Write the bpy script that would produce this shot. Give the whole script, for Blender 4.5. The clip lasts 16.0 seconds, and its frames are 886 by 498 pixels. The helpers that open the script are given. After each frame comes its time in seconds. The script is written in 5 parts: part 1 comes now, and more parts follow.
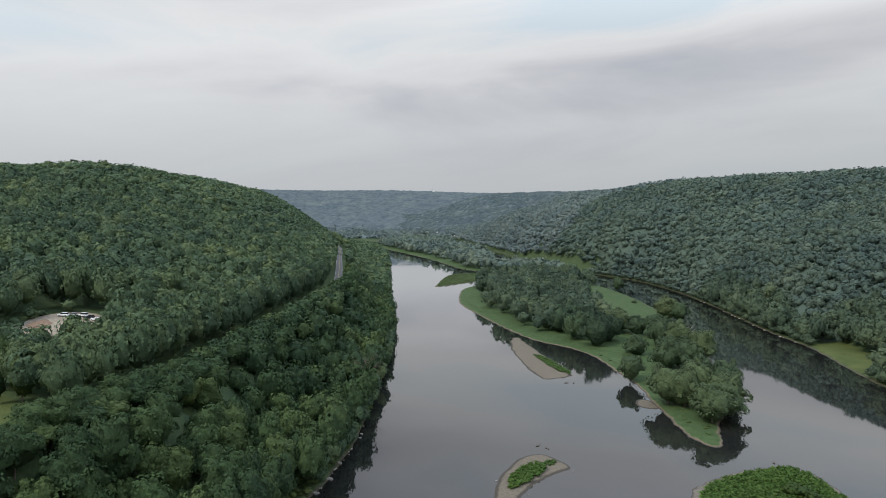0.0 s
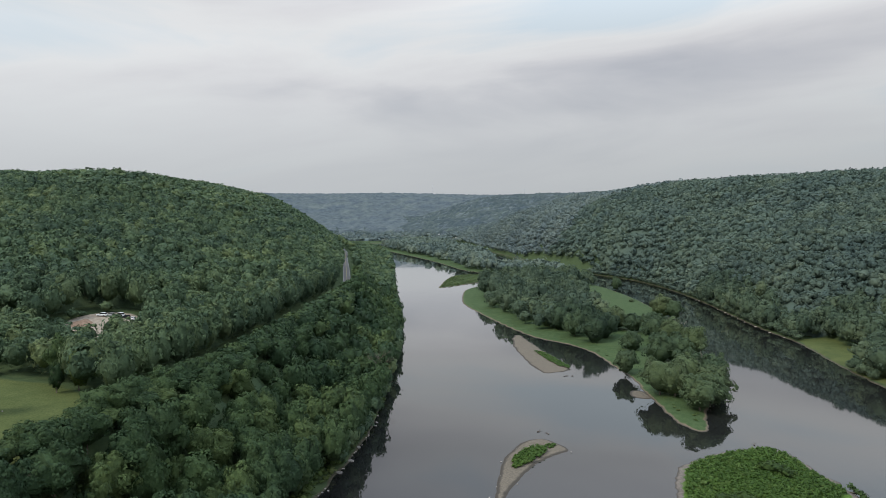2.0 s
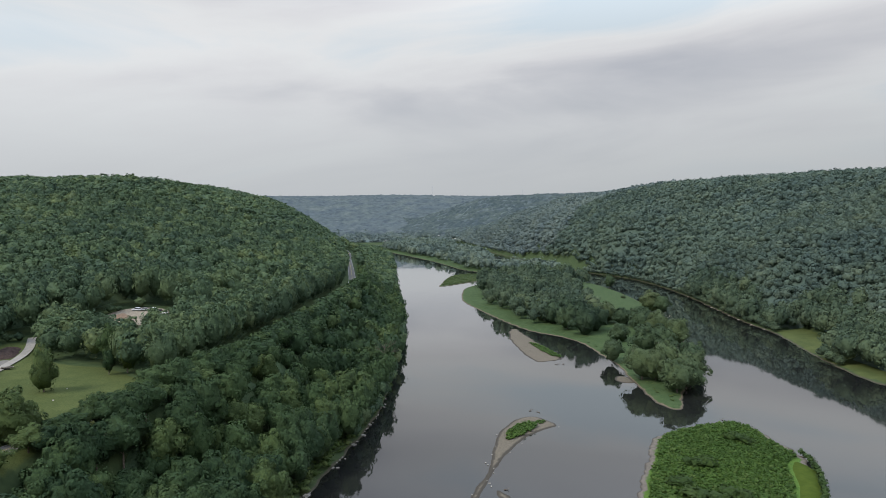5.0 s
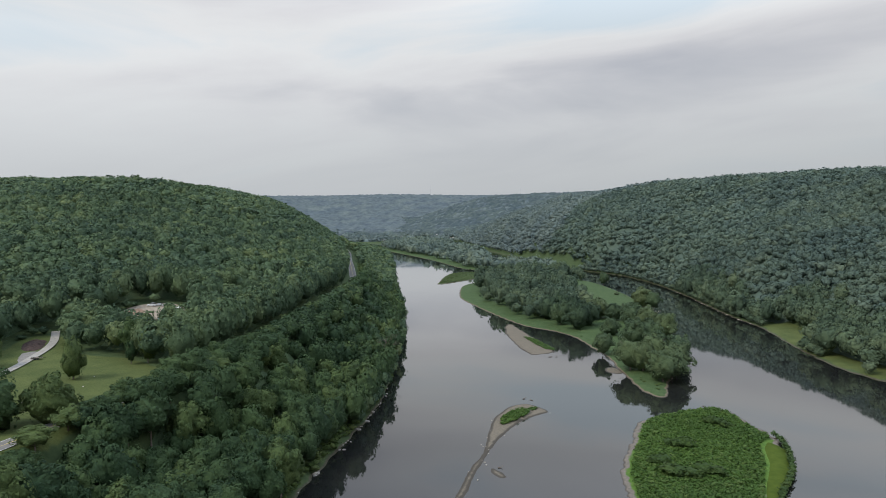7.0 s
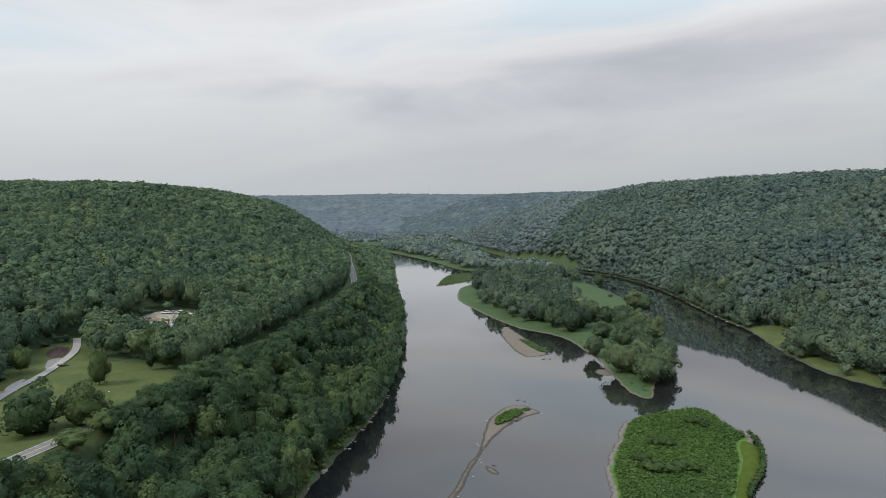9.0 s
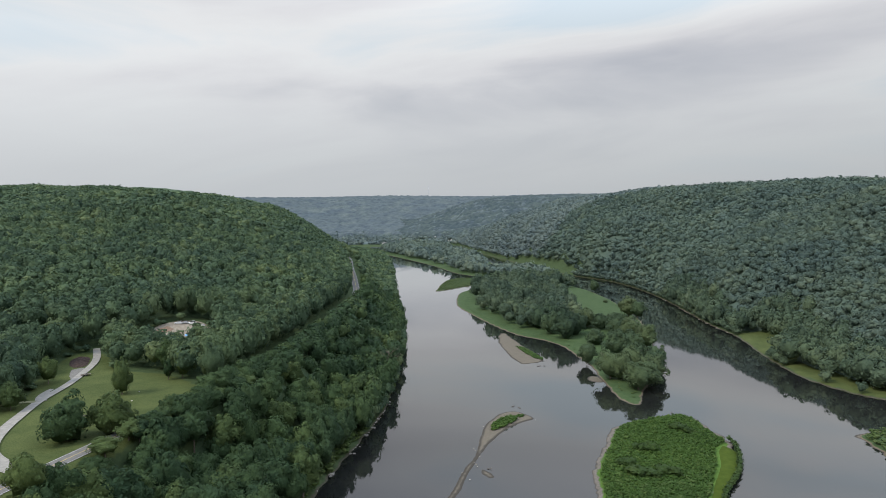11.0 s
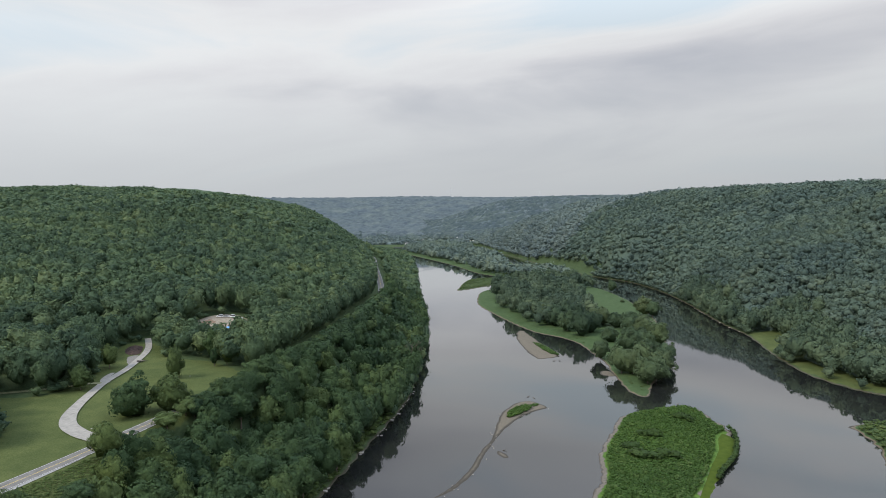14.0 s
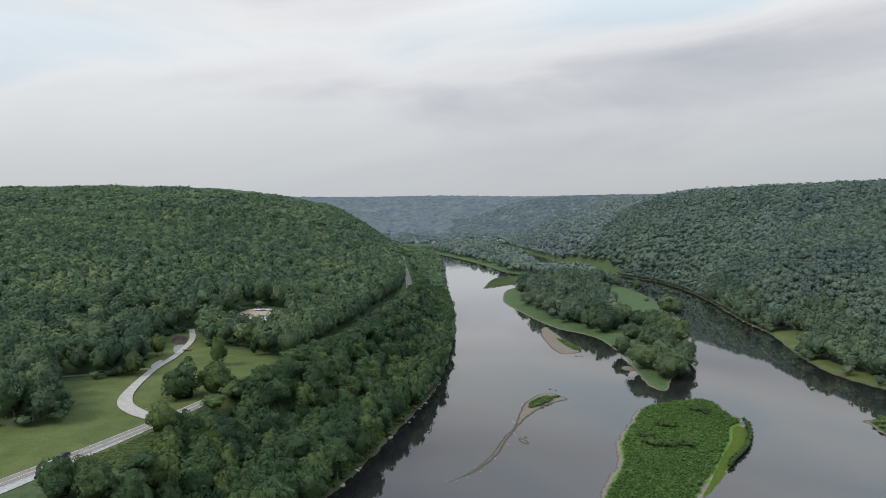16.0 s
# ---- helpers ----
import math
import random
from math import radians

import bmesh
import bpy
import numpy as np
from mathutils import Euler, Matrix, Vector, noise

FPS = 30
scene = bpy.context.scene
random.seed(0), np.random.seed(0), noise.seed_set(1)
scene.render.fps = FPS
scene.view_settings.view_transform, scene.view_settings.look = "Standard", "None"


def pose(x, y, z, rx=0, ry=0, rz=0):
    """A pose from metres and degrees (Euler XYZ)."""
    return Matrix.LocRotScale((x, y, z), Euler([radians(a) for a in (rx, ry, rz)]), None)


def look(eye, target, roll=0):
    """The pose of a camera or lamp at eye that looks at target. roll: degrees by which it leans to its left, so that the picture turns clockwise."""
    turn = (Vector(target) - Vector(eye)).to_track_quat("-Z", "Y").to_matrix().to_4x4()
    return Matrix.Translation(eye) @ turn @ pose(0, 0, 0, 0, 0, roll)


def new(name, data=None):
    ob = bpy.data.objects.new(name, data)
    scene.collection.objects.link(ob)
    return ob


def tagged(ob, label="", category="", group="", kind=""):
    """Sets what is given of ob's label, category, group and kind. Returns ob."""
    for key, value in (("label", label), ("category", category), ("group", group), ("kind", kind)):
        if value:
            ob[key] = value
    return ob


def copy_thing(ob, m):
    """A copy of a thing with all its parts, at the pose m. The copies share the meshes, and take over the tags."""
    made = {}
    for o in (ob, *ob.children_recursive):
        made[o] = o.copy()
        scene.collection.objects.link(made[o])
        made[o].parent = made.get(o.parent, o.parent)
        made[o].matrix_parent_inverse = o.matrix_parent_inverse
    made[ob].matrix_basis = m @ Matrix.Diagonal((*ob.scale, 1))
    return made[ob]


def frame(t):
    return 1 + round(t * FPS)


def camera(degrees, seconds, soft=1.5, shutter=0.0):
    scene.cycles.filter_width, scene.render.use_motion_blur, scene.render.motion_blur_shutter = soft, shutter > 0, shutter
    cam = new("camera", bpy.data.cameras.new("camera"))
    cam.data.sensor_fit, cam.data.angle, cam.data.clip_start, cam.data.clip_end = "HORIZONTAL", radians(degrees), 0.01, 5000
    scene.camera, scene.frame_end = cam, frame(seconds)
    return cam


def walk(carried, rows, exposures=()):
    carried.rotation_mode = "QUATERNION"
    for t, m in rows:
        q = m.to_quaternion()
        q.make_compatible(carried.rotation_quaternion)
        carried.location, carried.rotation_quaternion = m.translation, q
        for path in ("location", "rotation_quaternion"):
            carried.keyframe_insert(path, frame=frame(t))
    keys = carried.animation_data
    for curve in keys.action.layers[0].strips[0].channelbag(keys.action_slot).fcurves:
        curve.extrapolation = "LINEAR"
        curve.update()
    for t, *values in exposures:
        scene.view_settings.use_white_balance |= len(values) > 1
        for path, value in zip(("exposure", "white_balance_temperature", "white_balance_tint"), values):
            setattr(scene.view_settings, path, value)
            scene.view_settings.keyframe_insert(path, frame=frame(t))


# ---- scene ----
EXPOSURE = 0.0
SUN_UP, SUN_AZIMUTH, SUN_STRENGTH = 46.0, 236.0, 3.0
SKY_STRENGTH = 1.0
CLOUD_SHIFT = (0.0, 0.0, 0.0)
cam = camera(68.96, 16.0, 0.8)
PATH = [
    (0, look((0.00, 0.00, 104.00), (0.000, 99.813, 97.892), 0.594)),
    (0.5, look((-0.68, -6.17, 104.38), (-0.820, 93.649, 98.390), 0.490)),
    (1, look((-1.65, -12.58, 105.05), (-1.813, 87.243, 99.114), 0.375)),
    (1.5, look((-2.68, -19.47, 105.91), (-2.808, 80.358, 99.995), 0.262)),
    (2, look((-3.40, -26.26, 106.19), (-3.495, 73.569, 100.335), 0.170)),
    (2.5, look((-3.77, -33.08, 106.34), (-3.802, 66.755, 100.533), 0.089)),
    (3, look((-3.73, -40.14, 106.42), (-3.800, 59.698, 100.673), 0.035)),
    (3.5, look((-3.59, -46.23, 106.68), (-3.689, 53.608, 100.965), -0.040)),
    (4, look((-3.67, -51.69, 106.93), (-3.763, 48.153, 101.242), -0.136)),
    (6.5, look((-3.86, -78.31, 107.09), (-3.723, 21.532, 101.409), -0.410)),
    (7, look((-3.75, -83.64, 107.45), (-3.512, 16.194, 101.634), -0.446)),
    (7.5, look((-3.74, -89.01, 108.85), (-3.437, 10.814, 102.903), -0.461)),
    (8, look((-3.68, -94.38, 110.81), (-3.331, 5.441, 104.759), -0.474)),
    (8.5, look((-3.60, -99.58, 113.54), (-3.192, 0.234, 107.398), -0.523)),
    (9, look((-3.24, -105.09, 116.19), (-2.810, -5.279, 110.021), -0.599)),
    (11.5, look((-2.85, -131.23, 128.07), (-2.325, -31.421, 121.919), -0.550)),
    (12, look((-2.65, -136.33, 128.59), (-2.130, -36.511, 122.530), -0.525)),
    (12.5, look((-2.54, -141.50, 128.48), (-2.248, -41.680, 122.413), -0.490)),
    (13, look((-2.62, -146.88, 128.50), (-3.045, -47.060, 122.456), -0.447)),
    (13.5, look((-2.45, -152.16, 128.62), (-4.015, -52.352, 122.544), -0.417)),
    (14, look((-2.05, -157.45, 128.66), (-4.988, -57.674, 122.576), -0.391)),
    (14.5, look((-1.66, -162.45, 128.77), (-5.919, -62.730, 122.656), -0.357)),
    (15, look((-1.42, -167.66, 128.82), (-6.925, -67.999, 122.689), -0.341)),
    (15.5, look((-0.65, -172.87, 128.79), (-7.010, -73.263, 122.650), -0.338)),
    (16, look((0.02, -178.03, 128.84), (-7.181, -78.484, 122.664), -0.335)),
]
walk(cam, PATH, [(0.0, EXPOSURE - 0.03), (7.0, EXPOSURE), (16.0, EXPOSURE + 0.07)])

# ---------------------------------------------------------------- light
world = bpy.data.worlds.new("overcast_sky")
scene.world = world
world.use_nodes = True


def build_sky(w):
    nt = w.node_tree
    nt.nodes.clear()
    N, L = nt.nodes.new, nt.links.new
    out, bg = N("ShaderNodeOutputWorld"), N("ShaderNodeBackground")
    sky = N("ShaderNodeTexSky")
    sky.sky_type, sky.sun_disc = "NISHITA", False
    sky.sun_elevation, sky.sun_rotation = radians(SUN_UP), radians(SUN_AZIMUTH)
    sky.air_density, sky.dust_density = 1.2, 2.5
    co, sep = N("ShaderNodeTexCoord"), N("ShaderNodeSeparateXYZ")
    L(co.outputs["Generated"], sep.inputs[0])

    def math(op, a, b=None):
        m = N("ShaderNodeMath")
        m.operation = op
        for k, v in enumerate((a, b)):
            if v is None:
                continue
            if isinstance(v, (int, float)):
                m.inputs[k].default_value = v
            else:
                L(v, m.inputs[k])
        return m.outputs[0]

    # cloud bands that climb gently to the right, over a pale blue
    climb = math("ADD", sep.outputs[2], math("MULTIPLY", sep.outputs[0], -0.10))
    comb = N("ShaderNodeCombineXYZ")
    L(math("MULTIPLY", sep.outputs[0], 1.25), comb.inputs[0]), L(math("MULTIPLY", sep.outputs[1], 0.7), comb.inputs[1]), L(math("MULTIPLY", climb, 5.0), comb.inputs[2])
    shift = N("ShaderNodeVectorMath")
    shift.inputs[1].default_value = CLOUD_SHIFT
    L(comb.outputs[0], shift.inputs[0])
    big = N("ShaderNodeTexNoise")
    big.inputs["Scale"].default_value, big.inputs["Detail"].default_value = 1.8, 7.0
    big.inputs["Roughness"].default_value, big.inputs["Distortion"].default_value = 0.5, 0.55
    L(shift.outputs[0], big.inputs["Vector"])
    # a long grey bank low on the right
    off = math("DIVIDE", math("SUBTRACT", climb, 0.163), 0.042)
    bank = math("POWER", 2.718, math("MULTIPLY", math("MULTIPLY", off, off), -1.0))
    side = N("ShaderNodeMapRange")
    side.interpolation_type = "SMOOTHSTEP"
    side.inputs["From Min"].default_value, side.inputs["From Max"].default_value = -0.35, 0.3
    L(sep.outputs[0], side.inputs["Value"])
    # a thin blue gap above it
    up = math("DIVIDE", math("SUBTRACT", sep.outputs[2], 0.285), 0.05)
    over_there = math("DIVIDE", math("SUBTRACT", sep.outputs[0], 0.27), 0.26)
    gap = math("POWER", 2.718, math("MULTIPLY", math("ADD", math("MULTIPLY", up, up), math("MULTIPLY", over_there, over_there)), -1.0))
    cloud = math("ADD", 0.488, math("MULTIPLY", math("SUBTRACT", big.outputs[0], 0.5), 0.72))
    cover = math("SUBTRACT", math("ADD", cloud, math("MULTIPLY", math("MULTIPLY", bank, side.outputs[0]), 0.14)), math("MULTIPLY", gap, 0.10))
    thick = N("ShaderNodeValToRGB")
    e = thick.color_ramp.elements
    e[0].position, e[0].color = 0.36, (0.66, 0.75, 0.82, 1)
    e[1].position, e[1].color = 0.72, (0.53, 0.545, 0.595, 1)
    for at, c in ((0.46, (0.82, 0.83, 0.84, 1)), (0.54, (0.76, 0.76, 0.78, 1)), (0.62, (0.645, 0.65, 0.685, 1))):
        e.new(at).color = c
    L(cover, thick.inputs[0])
    # lower down the sheet closes to an even grey
    low = N("ShaderNodeMapRange")
    low.interpolation_type = "SMOOTHSTEP"
    low.inputs["From Min"].default_value, low.inputs["From Max"].default_value = -0.02, 0.27
    L(sep.outputs[2], low.inputs["Value"])
    veil = N("ShaderNodeMix")
    veil.data_type = "RGBA"
    veil.inputs["A"].default_value = (0.52, 0.55, 0.58, 1)
    L(low.outputs[0], veil.inputs["Factor"])
    L(thick.outputs[0], veil.inputs["B"])
    # and grows brighter towards the zenith
    gain = N("ShaderNodeMapRange")
    gain.inputs["From Min"].default_value, gain.inputs["From Max"].default_value = 0.25, 0.85
    gain.inputs["To Min"].default_value, gain.inputs["To Max"].default_value = 1.0, 2.0
    L(sep.outputs[2], gain.inputs["Value"])
    # higher up, mostly unseen, brightness is added on the right to lighten the water
    high = N("ShaderNodeMapRange")
    high.inputs["From Min"].default_value, high.inputs["From Max"].default_value = 0.24, 0.4
    high.inputs["To Min"].default_value, high.inputs["To Max"].default_value = -0.14, 0.85
    L(sep.outputs[2], high.inputs["Value"])
    side_gain = math("ADD", 1.0, math("MULTIPLY", sep.outputs[0], high.outputs[0]))
    bright = N("ShaderNodeVectorMath")
    bright.operation = "SCALE"
    L(veil.outputs["Result"], bright.inputs[0]), L(math("MULTIPLY", gain.outputs[0], side_gain), bright.inputs["Scale"])
    # overhead the sheet thins and lets blue light through
    thin = N("ShaderNodeMapRange")
    thin.interpolation_type = "SMOOTHSTEP"
    thin.inputs["From Min"].default_value, thin.inputs["From Max"].default_value = 0.26, 0.8
    thin.inputs["To Max"].default_value = 0.7
    L(sep.outputs[2], thin.inputs["Value"])
    over = N("ShaderNodeMix")
    over.data_type = "RGBA"
    over.inputs["B"].default_value = (1.15, 1.5, 2.15, 1)
    L(thin.outputs[0], over.inputs["Factor"]), L(bright.outputs[0], over.inputs["A"])
    clear = N("ShaderNodeVectorMath")
    clear.operation = "SCALE"
    clear.inputs["Scale"].default_value = 0.07
    L(sky.outputs[0], clear.inputs[0])
    mix = N("ShaderNodeMix")
    mix.data_type = "RGBA"
    mix.inputs["Factor"].default_value = 0.9
    L(clear.outputs[0], mix.inputs["A"]), L(over.outputs["Result"], mix.inputs["B"])
    L(mix.outputs["Result"], bg.inputs["Color"])
    bg.inputs["Strength"].default_value = SKY_STRENGTH
    L(bg.outputs[0], out.inputs[0])


build_sky(world)
sun_data = bpy.data.lights.new("sun", "SUN")
sun_data.energy, sun_data.angle, sun_data.color = SUN_STRENGTH, radians(18), (1.0, 0.95, 0.86)
sun = new("sun", sun_data)
sun_way = Vector((math.sin(radians(SUN_AZIMUTH)) * math.cos(radians(SUN_UP)), math.cos(radians(SUN_AZIMUTH)) * math.cos(radians(SUN_UP)), math.sin(radians(SUN_UP))))
sun.matrix_world = look(sun_way * 600, (0, 0, 0))


# ---------------------------------------------------------------- materials


class Nodes:
    """A small builder for node materials."""

    def __init__(self, name):
        self.mat = bpy.data.materials.new(name)
        self.mat.use_nodes = True
        self.tree = self.mat.node_tree
        self.tree.nodes.clear()
        self.out = self.node("ShaderNodeOutputMaterial")

    def node(self, kind):
        return self.tree.nodes.new(kind)

    def put(self, value, socket):
        if isinstance(value, bpy.types.NodeSocket):
            self.tree.links.new(value, socket)
        else:
            socket.default_value = value

    def noise(self, scale, detail=3.0, rough=0.55, vector=None, distortion=0.0):
        n = self.node("ShaderNodeTexNoise")
        n.inputs["Scale"].default_value, n.inputs["Detail"].default_value = scale, detail
        n.inputs["Roughness"].default_value, n.inputs["Distortion"].default_value = rough, distortion
        self.put(self.where() if vector is None else vector, n.inputs["Vector"])
        return n.outputs[0]

    def where(self):
        return self.node("ShaderNodeNewGeometry").outputs["Position"]

    def local(self):
        return self.node("ShaderNodeTexCoord").outputs["Object"]

    def island(self):
        return self.node("ShaderNodeNewGeometry").outputs["Random Per Island"]

    def own(self):
        return self.node("ShaderNodeObjectInfo").outputs["Random"]

    def attr(self, name):
        n = self.node("ShaderNodeAttribute")
        n.attribute_name = name
        return n.outputs["Fac"]

    def math(self, op, a, b=0.0):
        n = self.node("ShaderNodeMath")
        n.operation = op
        self.put(a, n.inputs[0]), self.put(b, n.inputs[1])
        return n.outputs[0]

    def ramp(self, value, *stops):
        n = self.node("ShaderNodeValToRGB")
        e = n.color_ramp.elements
        while len(e) < len(stops):
            e.new(0.5)
        for k, (at, c) in enumerate(stops):
            e[k].position, e[k].color = at, (*c, 1) if len(c) == 3 else c
        self.put(value, n.inputs[0])
        return n.outputs[0]

    def mix(self, fac, a, b, blend="MIX"):
        n = self.node("ShaderNodeMix")
        n.data_type, n.blend_type = "RGBA", blend
        self.put(fac, n.inputs["Factor"])
        self.put((*a, 1) if isinstance(a, tuple) else a, n.inputs["A"])
        self.put((*b, 1) if isinstance(b, tuple) else b, n.inputs["B"])
        return n.outputs["Result"]

    def step(self, value, lo, hi, a=0.0, b=1.0):
        n = self.node("ShaderNodeMapRange")
        n.interpolation_type = "SMOOTHSTEP"
        self.put(value, n.inputs["Value"])
        for k, v in (("From Min", lo), ("From Max", hi), ("To Min", a), ("To Max", b)):
            n.inputs[k].default_value = v
        return n.outputs[0]

    def bump(self, height, strength, distance):
        n = self.node("ShaderNodeBump")
        n.inputs["Strength"].default_value, n.inputs["Distance"].default_value = strength, distance
        self.put(height, n.inputs["Height"])
        return n.outputs[0]

    def surface(self, color, rough=0.85, metal=0.0, normal=None, spec=0.3, leaf=0.0):
        p = self.node("ShaderNodeBsdfPrincipled")
        self.put((*color, 1) if isinstance(color, tuple) else color, p.inputs["Base Color"])
        self.put(rough, p.inputs["Roughness"]), self.put(metal, p.inputs["Metallic"])
        p.inputs["Specular IOR Level"].default_value = spec
        if normal is not None:
            self.put(normal, p.inputs["Normal"])
        last = p.outputs[0]
        if leaf:
            t, m = self.node("ShaderNodeBsdfTranslucent"), self.node("ShaderNodeMixShader")
            self.put((*color, 1) if isinstance(color, tuple) else color, t.inputs[0])
            m.inputs[0].default_value = leaf
            self.put(last, m.inputs[1]), self.put(t.outputs[0], m.inputs[2])
            last = m.outputs[0]
        self.put(last, self.out.inputs[0])
        return self.mat


def foliage(name, dark, mid, light, own=False, leaf=0.25, relief=1.4, even=0.3, grain=0.0):
    """Leaves: a tint for each tree, a shade for each spray of leaves, and mottling over the stand."""
    n = Nodes(name)
    tree = n.own() if own else n.attr("tint")
    dark, mid, light = (tuple(0.84 * q for q in tone) for tone in (dark, mid, light))
    base = n.ramp(tree, (0.0, dark), (0.55, mid), (1.0, light))
    clump = n.ramp(n.island(), (0.0, (0.80, 0.82, 0.80)), (0.6, (1, 1, 1)), (1.0, (1.18, 1.15, 1.06)))
    stand = n.ramp(n.noise(0.012, 2.0), (0.35, (0.84, 0.87, 0.9)), (0.65, (1.12, 1.09, 0.98)))
    spray = n.ramp(n.noise(1.5, 5.0, 0.7), (0.34, (0.66, 0.70, 0.70)), (0.52, (1, 1, 1)), (0.68, (1.3, 1.26, 1.14)))
    c = n.mix(1.0, n.mix(1.0 - even, base, clump, "MULTIPLY"), stand, "MULTIPLY")
    c = n.mix(1.0 - even * 0.6, c, spray, "MULTIPLY")
    if grain:
        heads = n.ramp(n.noise(grain, 4.0, 0.65), (0.36, (0.70, 0.74, 0.78)), (0.64, (1.28, 1.24, 1.16)))
        c = n.mix(1.0, c, heads, "MULTIPLY")
    return n.surface(c, 0.75, normal=n.bump(n.noise(relief, 5.0, 0.7), 0.9 * (1 - 0.5 * even), 0.6), spec=0.2, leaf=leaf)


def mat_ground():
    n = Nodes("forest_floor_and_meadow")
    z = n.node("ShaderNodeSeparateXYZ")
    n.put(n.where(), z.inputs[0])
    floor = n.ramp(n.noise(0.35, 5.0), (0.3, (0.035, 0.055, 0.024)), (0.7, (0.06, 0.085, 0.036)))
    g = n.ramp(n.noise(0.09, 5.0, 0.62), (0.3, (0.056, 0.073, 0.024)), (0.7, (0.092, 0.107, 0.037)))
    g = n.mix(n.step(n.noise(1.7, 4.0), 0.35, 0.75), g, n.mix(1.0, g, (0.66, 0.72, 0.62), "MULTIPLY"))
    c = n.mix(n.step(n.math("ADD", n.attr("grass"), n.math("MULTIPLY", n.noise(0.5), 0.35)), 0.55, 0.8), floor, g)
    dirt = n.ramp(n.noise(0.8, 6.0, 0.65), (0.3, (0.17, 0.14, 0.105)), (0.7, (0.31, 0.27, 0.21)))
    c = n.mix(n.step(n.math("ADD", n.attr("dirt"), n.math("MULTIPLY", n.noise(0.35), 0.4)), 0.55, 0.75), c, dirt)
    mud = n.ramp(n.noise(0.9, 5.0), (0.3, (0.045, 0.042, 0.03)), (0.7, (0.09, 0.082, 0.056)))
    c = n.mix(n.step(n.math("ADD", z.outputs[2], n.math("MULTIPLY", n.noise(0.3, 4.0), -0.7)), 0.0, 0.3), mud, c)
    return n.surface(c, 0.95, normal=n.bump(n.noise(1.2, 5.0), 0.6, 0.4), spec=0.1)


def mat_bank(name, bare, rim, a, b, patch=0.0):
    """Island ground: a bare rim at the water, grass further in."""
    n = Nodes(name)
    d = n.math("ADD", n.attr("inland"), n.math("MULTIPLY", n.math("SUBTRACT", n.noise(0.16, 5.0, 0.6), 0.5), rim * 2.4 + patch))
    stones = n.ramp(n.noise(1.3, 6.0, 0.7), (0.3, tuple(v * 0.45 for v in bare)), (0.7, bare))
    wet = n.mix(n.step(n.math("ADD", n.attr("inland"), n.math("MULTIPLY", n.noise(0.5, 5.0, 0.65), -1.6 if rim > 20 else 0.0)), 0.0, 1.1), (0.055, 0.048, 0.038), stones)
    grass = n.ramp(n.noise(0.22, 5.0, 0.62), (0.3, a), (0.72, b))
    grass = n.mix(n.step(n.noise(2.2, 4.0), 0.35, 0.75), grass, n.mix(1.0, grass, (0.62, 0.68, 0.6), "MULTIPLY"))
    c = n.mix(n.step(d, rim, rim + 1.0), wet, grass)
    return n.surface(c, 0.92, normal=n.bump(n.noise(1.6, 5.0), 0.7, 0.35), spec=0.15)


def mat_water():
    n = Nodes("river_water")
    stretch = n.node("ShaderNodeMapping")
    stretch.inputs["Scale"].default_value = (1.0, 0.45, 1.0)
    n.put(n.where(), stretch.inputs[0])
    ripple = n.noise(0.9, 3.0, 0.6, stretch.outputs[0])
    swell = n.noise(0.11, 2.0, 0.5)
    riffle = n.step(n.noise(0.017, 3.0, 0.55, stretch.outputs[0], 1.2), 0.58, 0.72)
    h = n.math("ADD", n.math("MULTIPLY", ripple, n.math("ADD", 0.006, n.math("MULTIPLY", riffle, 0.02))), n.math("MULTIPLY", swell, 0.02))
    body = n.ramp(n.noise(0.02, 3.0), (0.3, (0.010, 0.0105, 0.010)), (0.7, (0.014, 0.0145, 0.0135)))
    deep, gloss = n.node("ShaderNodeBsdfDiffuse"), n.node("ShaderNodeBsdfGlossy")
    n.put(body, deep.inputs["Color"])
    gloss.inputs["Color"].default_value = (1, 1, 1, 1)
    n.put(n.math("ADD", 0.034, n.math("MULTIPLY", riffle, 0.06)), gloss.inputs["Roughness"])
    normal = n.bump(h, 0.07, 0.5)
    n.put(normal, gloss.inputs["Normal"])
    shine, both = n.node("ShaderNodeLayerWeight"), n.node("ShaderNodeMixShader")
    shine.inputs["Blend"].default_value = 0.5
    gleam = n.ramp(shine.outputs["Facing"], (0.25, (0.04, 0.04, 0.04)), (0.5, (0.085, 0.085, 0.085)), (0.65, (0.175, 0.175, 0.175)), (0.78, (0.40, 0.40, 0.40)), (0.88, (0.76, 0.76, 0.76)), (1.0, (1, 1, 1)))
    n.put(gleam, both.inputs[0]), n.put(deep.outputs[0], both.inputs[1]), n.put(gloss.outputs[0], both.inputs[2])
    n.put(both.outputs[0], n.out.inputs[0])
    return n.mat


def mat_rough(name, a, b, scale, rough=0.9, bumpy=0.3, depth=0.05, own=False, metal=0.0, spec=0.3):
    n = Nodes(name)
    c = n.ramp(n.noise(scale, 6.0, 0.62), (0.32, a), (0.7, b))
    if own:
        c = n.mix(1.0, c, n.ramp(n.own(), (0, (0.7, 0.7, 0.7)), (1, (1.2, 1.17, 1.12))), "MULTIPLY")
    return n.surface(c, rough, metal, n.bump(n.noise(scale * 4, 5.0), bumpy, depth), spec)


